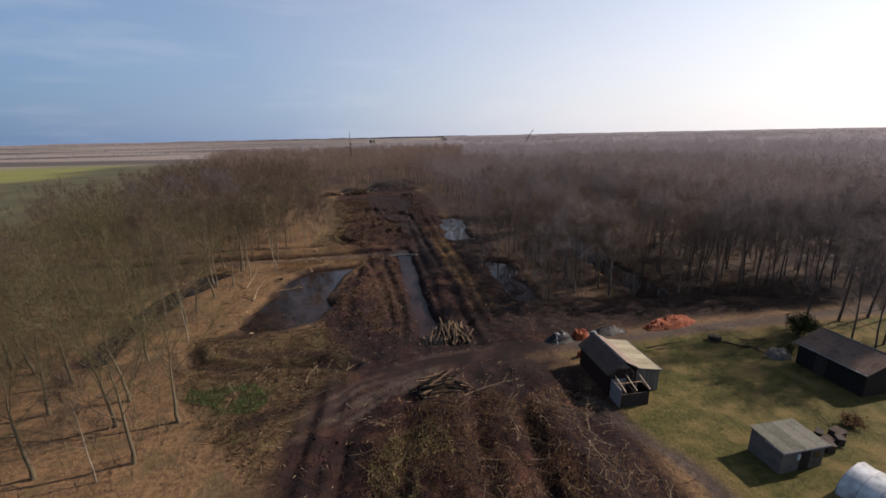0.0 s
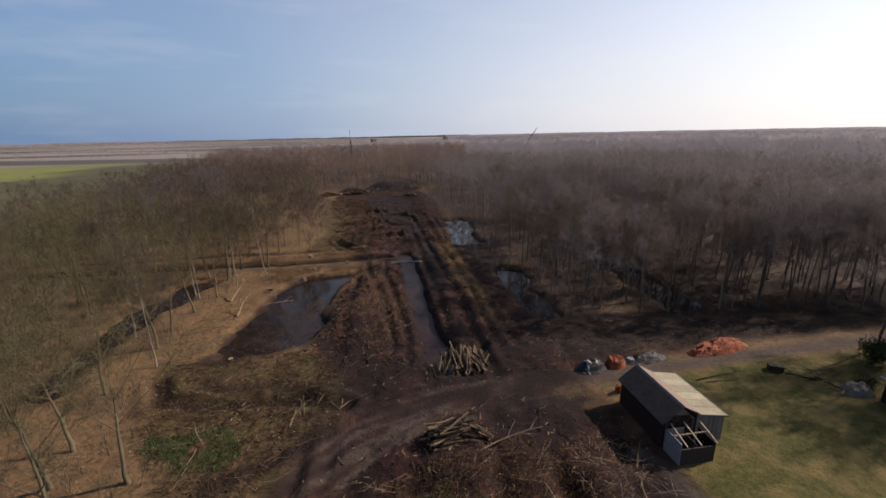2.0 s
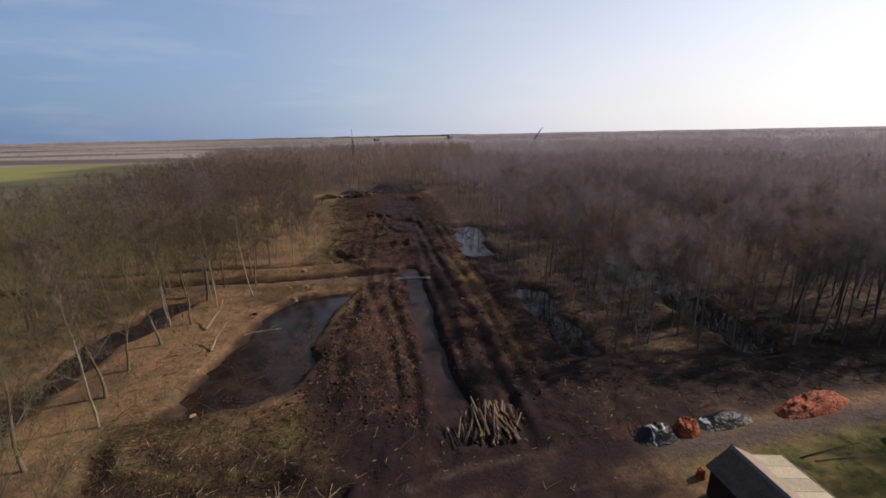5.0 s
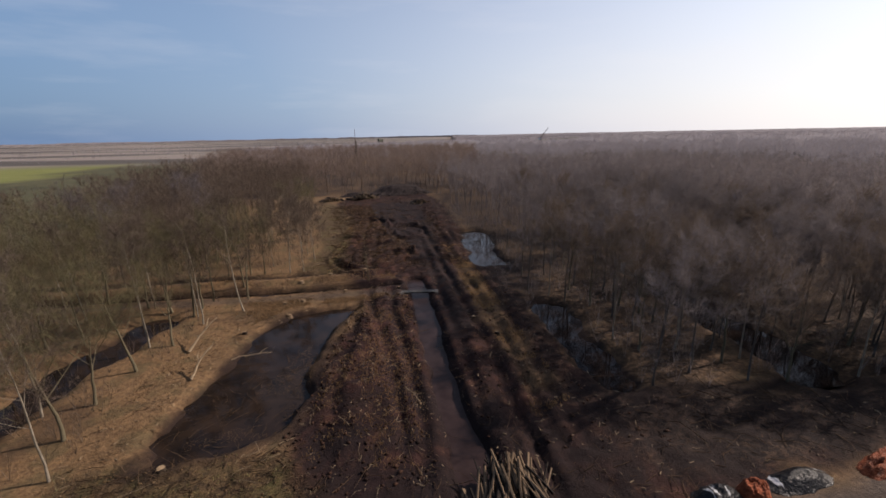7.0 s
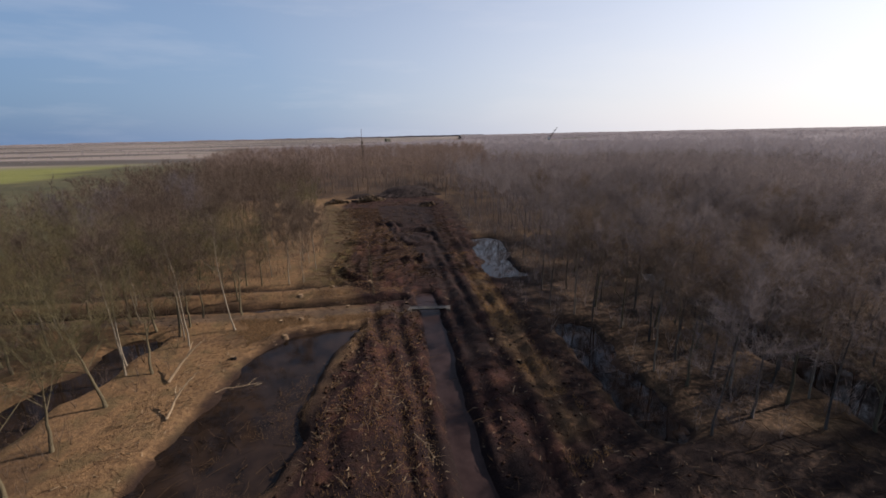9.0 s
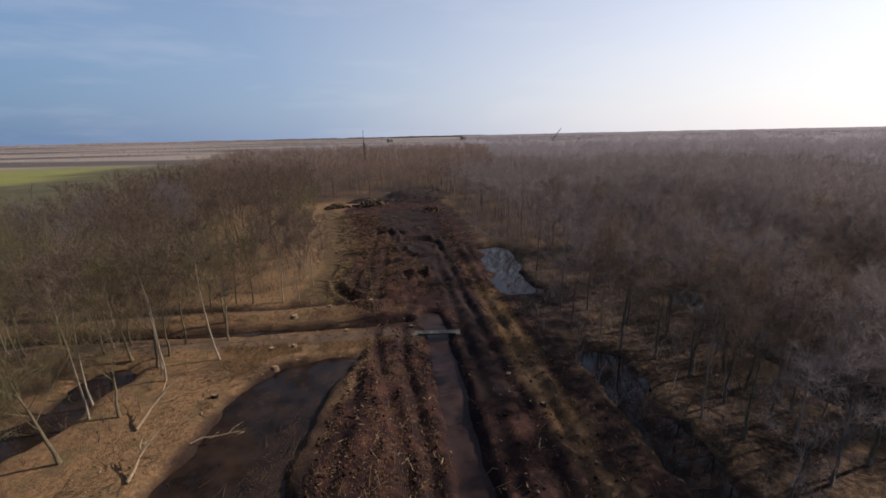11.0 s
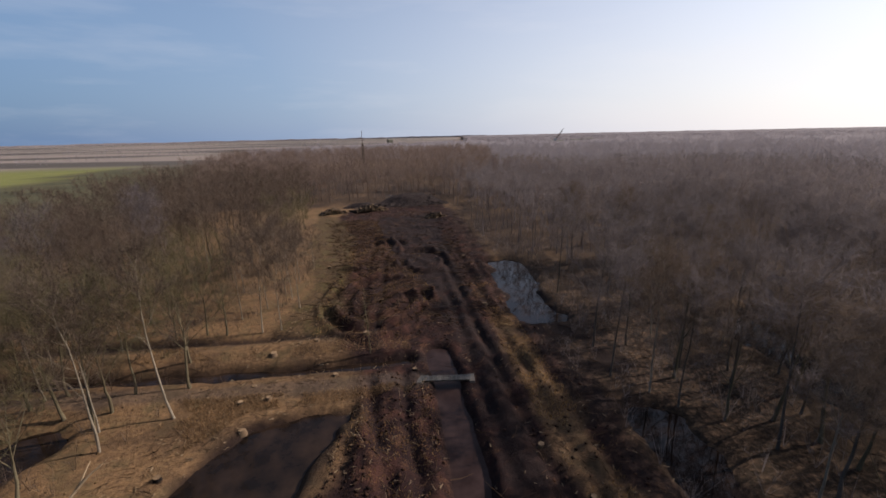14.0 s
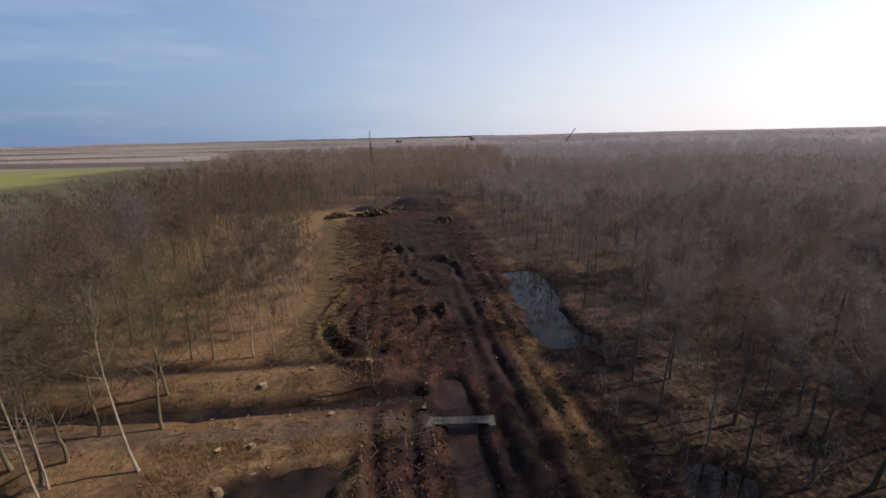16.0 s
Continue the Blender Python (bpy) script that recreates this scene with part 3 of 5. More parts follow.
k.colour(k.mix(k.ramp(k.noise(0.7, 4), 0.35, 0.7), (0.015, 0.009, 0.0085), (0.031, 0.020, 0.019)))
k.bump(k.noise(3.0, 3), 0.12, 0.03)
M_MUDWATER = k.m


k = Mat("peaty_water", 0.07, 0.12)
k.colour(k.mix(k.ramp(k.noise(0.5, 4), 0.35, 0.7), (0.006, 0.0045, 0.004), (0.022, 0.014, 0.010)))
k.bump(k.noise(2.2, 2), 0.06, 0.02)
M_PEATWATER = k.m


def water_strip(name, pts, half, label, level):
    p = np.array(pts, dtype=float)
    d = np.gradient(p, axis=0)
    d /= np.linalg.norm(d, axis=1)[:, None]
    s = np.stack([-d[:, 1], d[:, 0]], 1) * (half + 1.3)
    p[0] -= d[0] * 2.6
    p[-1] += d[-1] * 2.6
    n = len(p)
    v = [(*q, level) for q in p + s] + [(*q, level) for q in p - s]
    f = [(i, i + n, i + n + 1, i + 1) for i in range(n - 1)]
    tagged(link(name, v, f, M_MUDWATER if level == WATER else M_PEATWATER if p[0, 0] < 0 else M_WATER), label, "water", kind="structure")


for lv_, (nm, (pts_, half_)) in enumerate(DITCHES.items()):
    water_strip("water", pts_, half_, "still dark water in a muddy woodland " + ("ditch" if "ditch" in nm else "pool"), WATER - 0.008 * lv_)
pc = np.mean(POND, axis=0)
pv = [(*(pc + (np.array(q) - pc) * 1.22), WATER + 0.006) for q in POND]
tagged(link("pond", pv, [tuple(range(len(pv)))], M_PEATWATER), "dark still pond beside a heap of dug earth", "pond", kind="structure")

# ---- trees ----
def grow(seed, height, style, detail):
    """Trunk and crown of a bare tree as two Tubes. style: oak, alder, birch."""
    rs = np.random.RandomState(seed)
    state = np.random.get_state()
    np.random.seed(seed + 999)
    wood, crown = Tubes(), Tubes()
    fork = {"oak": rs.uniform(0.23, 0.32), "alder": rs.uniform(0.26, 0.42), "birch": rs.uniform(0.35, 0.5), "spread": rs.uniform(0.26, 0.32)}[style]
    top = {"spread": 0.5, "oak": 0.64, "alder": 0.95, "birch": 0.97}[style]
    r0 = height * {"spread": 0.0115, "oak": 0.0108, "alder": 0.0072, "birch": 0.0062}[style]
    lean = rs.normal(0, 0.035, 2) * height
    ts = np.linspace(0, 1, 8 if detail > 1 else 4)
    wob = np.cumsum(rs.normal(0, 0.012 * height / len(ts) * 3, (len(ts), 2)), axis=0)
    trunk = np.stack([lean[0] * ts ** 1.3 + wob[:, 0], lean[1] * ts ** 1.3 + wob[:, 1], -0.35 + ts * (height * top + 0.35)], 1)
    trunk[0, :2] = trunk[0, :2] * 0
    rad = r0 * (1 - 0.86 * ts ** 1.1)
    rad[0] *= 1.25
    wood.tube(trunk, rad, 7 if detail > 1 else 4)

    def on_trunk(s):
        return np.array([np.interp(s, ts, trunk[:, i]) for i in range(3)])
    limbs = {"spread": 10, "oak": 11, "alder": 13, "birch": 12}[style] if detail > 1 else 9
    sub_n, twig_n = ((8, 34) if style in ("oak", "spread") else (8, 34)) if detail > 1 else (3, 17)
    tw_len, tw_w = (1.25, 0.019 if style in ("oak", "spread") else 0.023) if detail > 1 else (1.4, 0.055)
    for i in range(limbs):
        f = i / (limbs - 1)
        s0 = fork / top + (1 - fork / top) * f ** 0.9
        s0 = min(s0, 0.98)
        az = i * 2.4 + rs.uniform(-0.4, 0.4)
        start = on_trunk(s0)
        if style == "spread":
            el = radians(rs.uniform(36, 60) + 20 * f)
            length = height * rs.uniform(0.42, 0.56) * (1 - 0.12 * f)
        elif style == "oak":
            el = radians(rs.uniform(26, 52) + 24 * f)
            length = height * rs.uniform(0.34, 0.46) * (1 - 0.25 * f)
        else:
            el = radians(rs.uniform(28, 52) + 22 * f)
            length = height * rs.uniform(0.2, 0.3) * (1 - 0.5 * f) + 0.4
        d = np.array([math.cos(az) * math.cos(el), math.sin(az) * math.cos(el), math.sin(el)])
        k = np.linspace(0, 1, 5 if detail > 1 else 3)[:, None]
        bend = np.array([0, 0, 0.22 * length])
        path = start + d * length * k + bend * k ** 2 + np.cumsum(rs.normal(0, 0.035 * length, (len(k), 3)), axis=0) * k
        rl = max(0.02, r0 * (1 - 0.8 * s0) * {"oak": 0.42, "spread": 0.5}.get(style, 0.36))
        wood.tube(path, rl * (1 - 0.82 * k[:, 0]), 5 if detail > 1 else 3)
        ld = path[-1] - path[0]
        ll = np.linalg.norm(ld)
        ld /= ll
        for j in range(sub_n):
            q = rs.uniform(0.28, 1.0)
            b0 = np.array([np.interp(q, k[:, 0], path[:, c]) for c in range(3)])
            bd = ld * 0.75 + rs.normal(0, 0.55, 3) + np.array([0, 0, 0.25])
            bd /= np.linalg.norm(bd)
            bl = ll * rs.uniform(0.3, 0.5) * (1.15 - 0.4 * q) + 0.5
            b2 = b0 + bd * bl + np.array([0, 0, 0.12 * bl])
            if detail > 1:
                crown.tube([b0, b2], [rl * 0.32, rl * 0.08], 3)
            else:
                crown.needles([b0], [b2], [rl * 0.9])
            u = rs.uniform(0.1, 1.0, twig_n)[:, None]
            tb = b0 + (b2 - b0) * u
            td = bd * 0.6 + rs.normal(0, 0.6, (twig_n, 3)) + np.array([0, 0, 0.22])
            td /= np.linalg.norm(td, axis=1)[:, None]
            crown.needles(tb, tb + td * (tw_len * rs.uniform(0.5, 1.25, (twig_n, 1))), tw_w * rs.uniform(0.6, 1.3, twig_n))
    np.random.set_state(state)
    # bring the whole to its nominal height; crowns keep their spread
    rise = height / np.percentile(np.concatenate(crown.v)[:, 2], 99.3)
    for bundle in wood.v + crown.v:
        bundle[:, 2] *= rise
    return wood, crown


def tree_master(kind, seed, height, bark, twig, label):
    """One tree with its trunk and crown; the first stands at its place, the rest are copies."""
    root = empty("tree", 0, 0)
    w, c = grow(seed, height, kind, 2)
    link_tris("trunk", *w.arrays(), bark, root, smooth=True)
    link_tris("crown", *c.arrays(), twig, root)
    tagged(root, label, "tree", group="bare trees of the wood")
    return root


KINDS = {
    "oak": [tree_master("oak", 11 + i, 15.0, M_BARK_OAK, M_TWIG_GREEN, "bare oak with olive twigs standing in leaf litter") for i in range(5)],
    "oldoak": [tree_master("oak", 31 + i, 15.0, M_BARK_OAK, M_TWIG_BROWN, "bare oak with brown twigs on the edge of the wood") for i in range(3)],
    "spread": [tree_master("spread", 91 + i, 15.0, M_BARK_OAK, M_TWIG_GREEN, "spreading bare oak with a forked trunk by the ditch") for i in range(3)],
    "birch": [tree_master("birch", 51 + i, 15.0, M_BARK_BIRCH, M_TWIG_BROWN, "slender pale-barked birch with bare brown twigs") for i in range(4)],
    "alder": [tree_master("alder", 71 + i, 16.0, M_BARK_ALDER, M_TWIG_WET, "tall bare dark-barked alder in the wet wood") for i in range(6)],
}
used = set()
rng = random.Random(4)
placed = []


def plant(kind, x, y, height=None, lean=(0, 0), turn=None):
    src = rng.choice(KINDS[kind])
    base = 16.0 if kind == "alder" else 15.0
    s = (height or base * (rng.uniform(0.76, 1.0) if x < 0 else rng.uniform(0.74, 0.95))) / base
    z = float(ground_height(np.array([x]), np.array([y]))[0])
    m = pose(x, y, z, lean[0], lean[1], rng.uniform(0, 360) if turn is None else turn) @ Matrix.Diagonal((s, s, s, 1))
    if src.name in used:
        ob = copy_thing(src, m)
    else:
        used.add(src.name)
        ob = src
    ob.matrix_basis = m
    placed.append((x, y))
    return ob


# trees that stand free along the edge of the clearing
for x, y, kind, h in ((-17.3, 31.3, "spread", 13.5), (-18.6, 27.2, "oak", 14), (-22.2, 31.8, "oak", 14.5), (-20.1, 25.7, "birch", 9), (-24.6, 26.8, "oak", 14), (-28.9, 34.5, "oak", 15), (-23.0, 35.1, "spread", 14.5), (-24.7, 50.4, "oak", 13.5), (-25.2, 54.7, "spread", 13), (-24.6, 59.6, "oak", 13.5), (-30.3, 39.4, "oak", 14), (-25.1, 42.5, "oak", 14), (-28.6, 53.8, "birch", 15), (-27.5, 67.2, "birch", 15), (-25.0, 72.6, "oak", 14), (-23.6, 64.5, "spread", 12), (-19.8, 77.3, "spread", 13.5), (-24.6, 74.3, "spread", 12), (-28.2, 74.2, "oak", 13), (-24.3, 72.2, "birch", 12), (-20.6, 88.0, "oldoak", 11), (-16.6, 88.0, "birch", 13), (-22.9, 88.4, "oak", 11), (-20.2, 92.0, "birch", 11), (-14.5, 88.2, "birch", 10), (-18.0, 95, "birch", 11), (-15.5, 98, "birch", 9.5), (-16, 105, "birch", 10)):
    plant(kind, x, y, h)
plant("birch", -19.1, 73.0, 16.0, lean=(0, -8), turn=0)
# roadside trees, and unseen ones behind the barn added to shade the lawn
for x, y in ((47.6, 36.6), (52.0, 36.6), (56.2, 36.7), (61, 36.6), (50, 29.3), (53.5, 29.6), (48.6, 28.6), (46.8, 29.2), (52.3, 28.4), (55.4, 29.4), (50.8, 31.2), (46.4, 31.0)):
    plant("alder", x, y, 17.5 if y > 35 else 13.5)


def open_ground(x, y):
    """True where no tree of the wood stands."""
    a = np.array([x]), np.array([y])
    if inside_dist(*a, CLEARING)[0] < 0.6 or inside_dist(*a, FIELD_EDGE)[0] < 3:
        return True
    for nm, (pts, half) in DITCHES.items():
        if line_dist(*a, pts)[0] < half + (1.1 if "wood" in nm else 0.6):
            return True
    return False


def scatter(x0, x1, y0, y1, step, keep=1.0, seed=1):
    r = random.Random(seed)
    out = []
    y = y0
    while y < y1:
        x = x0
        while x < x1:
            px, py = x + r.uniform(0, step), y + r.uniform(0, step)
            if r.random() < keep and not open_ground(px, py) and all((px - a) ** 2 + (py - b) ** 2 > 4.5 for a, b in placed):
                out.append((px, py))
            x += step
        y += step
    return out


rest_left, rest_right = [], []
for x, y in scatter(44, 76, 42, 52, 2.8, 0.95, 6):
    plant("alder", x, y)
for x, y in scatter(-95, -10, 26, 200, 4.6, 0.95, 2):
    if (x > -33 and y < 46) or (x > -46 and y < 32):
        continue
    if x > -31 and y > 84:
        if y < 150 and rng.random() < 0.8:
            plant(rng.choice(("birch", "birch", "oak")), x, y, rng.uniform(8.0, 11.5))
        continue
    if -52 < x and 20 < y < 118 and len(placed) < 190:
        plant(rng.choice(("oak", "oak", "spread", "oldoak", "birch")) if y < 85 else rng.choice(("oldoak", "birch", "oldoak", "alder")), x, y)
    else:
        rest_left.append((x, y))
for x, y in scatter(14, 62, 40, 86, 3.6, 0.97, 13) + scatter(14, 140, 40, 200, 4.2, 0.95, 3):
    if (x < 16.8 and y > 50) or x < 24 and y > 52 and rng.random() < 0.35:
        continue
    if any((x - a) ** 2 + (y - b) ** 2 < 3.5 for a, b in placed) or (x < 36 and 54 < y < 112 and rng.random() < 0.42):
        continue
    if x < 62 and y < 112 and len(placed) < 410:
        plant(rng.choice(("alder", "alder", "alder", "alder", "birch", "oldoak")), x, y)
    else:
        rest_right.append((x, y))
rest_far = scatter(-60, 60, 186, 215, 5, 1, 5)


def woods(name, spots, templates, mat, label, scale=(0.8, 1.15)):
    """Many trees of the wood joined into one mesh."""
    r = np.random.RandomState(len(spots))
    vs, fs, n = [], [], 0
    zs = ground_height(np.array([p[0] for p in spots]), np.array([p[1] for p in spots]))
    for (x, y), z in zip(spots, zs):
        v, t = templates[r.randint(len(templates))]
        a, s = r.uniform(0, 6.283), r.uniform(*scale)
        c, d = math.cos(a) * s, math.sin(a) * s
        w = np.stack([v[:, 0] * c - v[:, 1] * d + x, v[:, 0] * d + v[:, 1] * c + y, v[:, 2] * s * r.uniform(0.92, 1.06) + z], 1)
        vs.append(w)
        fs.append(t + n)
        n += len(v)
    ob = link_tris(name, np.concatenate(vs), np.concatenate(fs), mat)
    return tagged(ob, label, "woods", kind="stuff")


def template(kind, seed, height, detail=1):
    w, c = grow(seed, height, kind, detail)
    (v1, t1), (v2, t2) = w.arrays(), c.arrays()
    return np.concatenate([v1, v2]), np.concatenate([t1, t2 + len(v1)])


T_LEFT = [template("oak", 101 + i, 15) for i in range(3)] + [template("birch", 111, 15)]
T_RIGHT = [template("alder", 121 + i, 16) for i in range(4)] + [template("birch", 131, 15)]
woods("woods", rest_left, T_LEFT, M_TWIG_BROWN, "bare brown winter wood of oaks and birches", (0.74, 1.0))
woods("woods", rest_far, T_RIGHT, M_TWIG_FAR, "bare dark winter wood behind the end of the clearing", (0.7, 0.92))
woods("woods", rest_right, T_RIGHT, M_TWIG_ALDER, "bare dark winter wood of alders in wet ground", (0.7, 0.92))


def far_template(seed, height, tufts, length, width, radius):
    rs = np.random.RandomState(seed)
    t = Tubes()
    t.tube([(0, 0, 0), (0, 0, height * 0.8)], [0.14, 0.05], 3)
    a, r, h = rs.uniform(0, 6.283, tufts), radius * np.sqrt(rs.uniform(0, 1, tufts)), rs.uniform(0.35, 0.92, tufts) * height
    r = r * (1.1 - 0.6 * (h / height) ** 2)
    b = np.stack([r * np.cos(a), r * np.sin(a), h], 1)
    d = np.stack([0.5 * np.cos(a), 0.5 * np.sin(a), np.full(tufts, 0.8)], 1) + rs.normal(0, 0.35, (tufts, 3))
    t.needles(b, b + d * length * rs.uniform(0.6, 1.2, (tufts, 1)), width * rs.uniform(0.6, 1.3, tufts))
    return t.arrays()


def far_spots(r0, r1, count, seed):
    rs = np.random.RandomState(seed)
    a = rs.uniform(radians(-62), radians(70), count * 2)
    r = np.sqrt(rs.uniform(r0 * r0, r1 * r1, count * 2))
    x, y = r * np.sin(a), 40 + r * np.cos(a)
    ok = (inside_dist(x, y, FIELD_EDGE) > 2) & ~((np.abs(x - 27) < 122) & (y > 8) & (y < 212))
    return list(zip(x[ok], y[ok]))[:count]


T_FAR = [far_template(201 + i, 15.5, 84, 2.2, 0.15, 3.2) for i in range(4)]
T_FARTHER = [far_template(211 + i, 15.5, 30, 3.4, 0.5, 6.5) for i in range(3)]
near_far = far_spots(105, 480, 3900, 7)
woods("far_woods", [s for s in near_far if s[0] >= 0.2 * s[1]], T_FAR, M_TWIG_HAZE, "bare winter woods stretching into the distance", (0.68, 0.95))
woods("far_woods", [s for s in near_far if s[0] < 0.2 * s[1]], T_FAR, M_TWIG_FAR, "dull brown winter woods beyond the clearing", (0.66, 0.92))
woods("far_woods", far_spots(480, 1500, 4200, 8), T_FARTHER, M_TWIG_HAZE, "bare winter woods stretching to the horizon", (0.66, 0.95))

# closed canopy of the farthest woods
ang = np.radians(np.linspace(-75, 75, 260))
rr = 400 * (4600 / 400) ** np.linspace(0, 1, 120)
CA, CR = np.meshgrid(ang, rr)
cx, cy = CR * np.sin(CA), 40 + CR * np.cos(CA)
cz = 8.5 + 9 * fbm(cx, cy, 35, 3, 61) + 7 * fbm(cx, cy, 260, 2, 67) - 6 * np.exp(-(CR - 400) / 80)
kk = (np.arange(119)[:, None] * 260 + np.arange(259)[None]).ravel()
ct = np.concatenate([np.stack([kk, kk + 1, kk + 261], 1), np.stack([kk, kk + 261, kk + 260], 1)])
cv = np.stack([cx.ravel(), cy.ravel(), cz.ravel()], 1)
cen = cv[ct].mean(axis=1)
ct = ct[inside_dist(cen[:, 0], cen[:, 1], FIELD_EDGE) > 6]
# base colour greyed and lifted to carry the haze
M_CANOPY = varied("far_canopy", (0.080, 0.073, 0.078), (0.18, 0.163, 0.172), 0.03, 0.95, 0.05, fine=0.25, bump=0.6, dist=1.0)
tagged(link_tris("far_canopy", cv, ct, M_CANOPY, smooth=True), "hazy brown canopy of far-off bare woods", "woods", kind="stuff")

def hedge(pts, step, seed, label):
    rs = np.random.RandomState(seed)
    spots = []
    for (ax, ay), (bx, by) in zip(pts, pts[1:]):
        n = int(math.hypot(bx - ax, by - ay) / step)
        for i in range(n):
            f = (i + rs.uniform()) / n
            spots.append((ax + (bx - ax) * f + rs.normal(0, 4), ay + (by - ay) * f + rs.normal(0, 4)))
    woods("far_hedge", spots, T_FARTHER, M_TWIG_HAZE, label, (0.35, 0.75))


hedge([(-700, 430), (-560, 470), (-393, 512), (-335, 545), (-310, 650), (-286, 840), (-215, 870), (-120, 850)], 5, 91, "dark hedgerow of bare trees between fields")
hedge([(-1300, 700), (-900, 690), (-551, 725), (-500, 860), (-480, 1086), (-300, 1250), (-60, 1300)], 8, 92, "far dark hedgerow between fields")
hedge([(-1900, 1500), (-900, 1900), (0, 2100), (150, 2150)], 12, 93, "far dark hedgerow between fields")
ang2 = np.radians(np.linspace(-80, 12, 140))
ring_v, ring_t = [], []
for i, a in enumerate(ang2):
    hgt = 11 + 18 * float(fbm(np.array([a * 60]), np.array([0.5]), 1.0, 4, 95)[0])
    ring_v += [(4300 * math.sin(a), 4300 * math.cos(a), -5), (4300 * math.sin(a), 4300 * math.cos(a), hgt), (4600 * math.sin(a), 4600 * math.cos(a), hgt + 2)]
    if i:
        q = 3 * i
        ring_t += [(q - 3, q, q + 1), (q - 3, q + 1, q - 2), (q - 2, q + 1, q + 2), (q - 2, q + 2, q - 1)]
tagged(link_tris("far_canopy", ring_v, ring_t, M_CANOPY), "thin dark line of woods on the horizon", "woods", kind="stuff")

# ---- brush and dead branches ----
def litter_mesh(name, spots, mat, label, length, radius, lift=0.05, flat=0.15):
    """Loose sticks lying about, each a thin bent tapered stick."""
    rs = np.random.RandomState(len(spots) + 5)
    t = Tubes()
    xs, ys = np.array([s[0] for s in spots]), np.array([s[1] for s in spots])
    zs = np.maximum(ground_height(xs, ys), WATER + 0.01)
    for x, y, z in zip(xs, ys, zs):
        a, l = rs.uniform(0, 6.283), rs.uniform(*length)
        r = rs.uniform(*radius)
        d = np.array([math.cos(a), math.sin(a), rs.normal(0.05, flat)]) * l
        p = np.array([x, y, z + r + rs.uniform(0, lift)])
        mid = p + d * 0.5 + rs.normal(0, 0.06 * l, 3) * np.array([1, 1, 0.4])
        t.tube([p, mid, p + d], [r, r * 0.8, r * 0.35], 3)
    return tagged(link_tris(name, *t.arrays(), mat), label, "branches", kind="stuff")


def spots_in(poly, count, seed, margin=-0.2, wet=False):
    rs = np.random.RandomState(seed)
    p = np.array(poly)
    (x0, y0), (x1, y1) = p.min(axis=0), p.max(axis=0)
    x, y = rs.uniform(x0, x1, count * 4), rs.uniform(y0, y1, count * 4)
    good = inside_dist(x, y, poly) < margin
    if not wet:
        good &= ground_height(x, y) > WATER + 0.1
    good &= (line_dist(x, y, ROAD) > 1.3) & ((inside_dist(x, y, TRACK) > -0.4) | (rs.uniform(size=len(x)) < 0.12))
    return list(zip(x[good], y[good]))[:count]


litter_mesh("brush", spots_in(BRUSH, 3200, 61), M_BRANCH, "tangled heap of cut branches and brush", (0.3, 1.5), (0.006, 0.022), 0.4, 0.4)
litter_mesh("brush", spots_in(BRUSH, 240, 161), M_PALEWOOD, "pale peeled branches lying crosswise in the brush heap", (0.5, 2.2), (0.008, 0.02), 0.4, 0.25)
litter_mesh("brush", spots_in([(12.5, 13), (12, 29), (15, 31), (17, 28), (16.5, 23), (18, 14)], 160, 162), M_PALEWOOD, "pale broken sticks on furrowed earth", (0.4, 2.0), (0.01, 0.028), 0.2, 0.3)
litter_mesh("brush", spots_in(BRUSHY, 80, 163), M_PALEWOOD, "pale split sticks among cut brush", (0.5, 2.2), (0.012, 0.03), 0.2, 0.25)
litter_mesh("brush", spots_in([(-8, 46), (-7, 64), (-4, 74), (2.4, 76), (2.4, 42), (-6, 42)], 140, 164), M_PALEWOOD, "pale sticks strewn on earth between pond and ditch", (0.3, 1.6), (0.01, 0.026), 0.1, 0.2)
litter_mesh("brush", spots_in(BRUSHY, 2000, 62), M_BRANCH, "scattered cut branches on churned ground", (0.3, 1.6), (0.008, 0.03), 0.15, 0.2)
litter_mesh("brush", spots_in(MUD, 3600, 63), M_BRANCH, "dead branches scattered over the mud", (0.3, 2.0), (0.01, 0.035), 0.1, 0.14)
litter_mesh("brush", spots_in([(-16, 36), (-23, 48), (-23, 60), (-19, 73), (-16, 86), (-12, 100), (-18, 130), (-8, 100), (-4, 78), (-18, 62), (-19, 46)], 900, 64), M_BRANCH, "dead sticks in leaf litter", (0.3, 1.6), (0.01, 0.03), 0.08, 0.1)
litter_mesh("brush", spots_in([(21, 41), (19, 60), (17, 110), (60, 110), (60, 41)], 1600, 65), M_BRANCH, "fallen sticks on the woodland floor", (0.5, 2.6), (0.012, 0.04), 0.1, 0.1)

litter_mesh("brush", spots_in([(-11, 86), (-11, 104), (-14, 125), (-18, 150), (10, 160), (12, 125), (12, 86)], 1800, 66), M_BRANCH, "cut branches left in rows across the clearing", (0.8, 3.2), (0.02, 0.06), 0.3, 0.15)

litter_mesh("wood_chips", spots_in(MUD, 2800, 67), M_PALEWOOD, "pale wood chips scattered over the mud", (0.12, 0.45), (0.02, 0.045), 0.05, 0.2)
litter_mesh("wood_chips", spots_in([(-24, 30), (-22, 60), (-14, 90), (-12, 110), (-4, 90), (-6, 75), (-17, 62), (-19, 46), (-8, 36)], 500, 68), M_PALEWOOD, "pale wood chips in leaf litter", (0.12, 0.5), (0.02, 0.045), 0.05, 0.2)

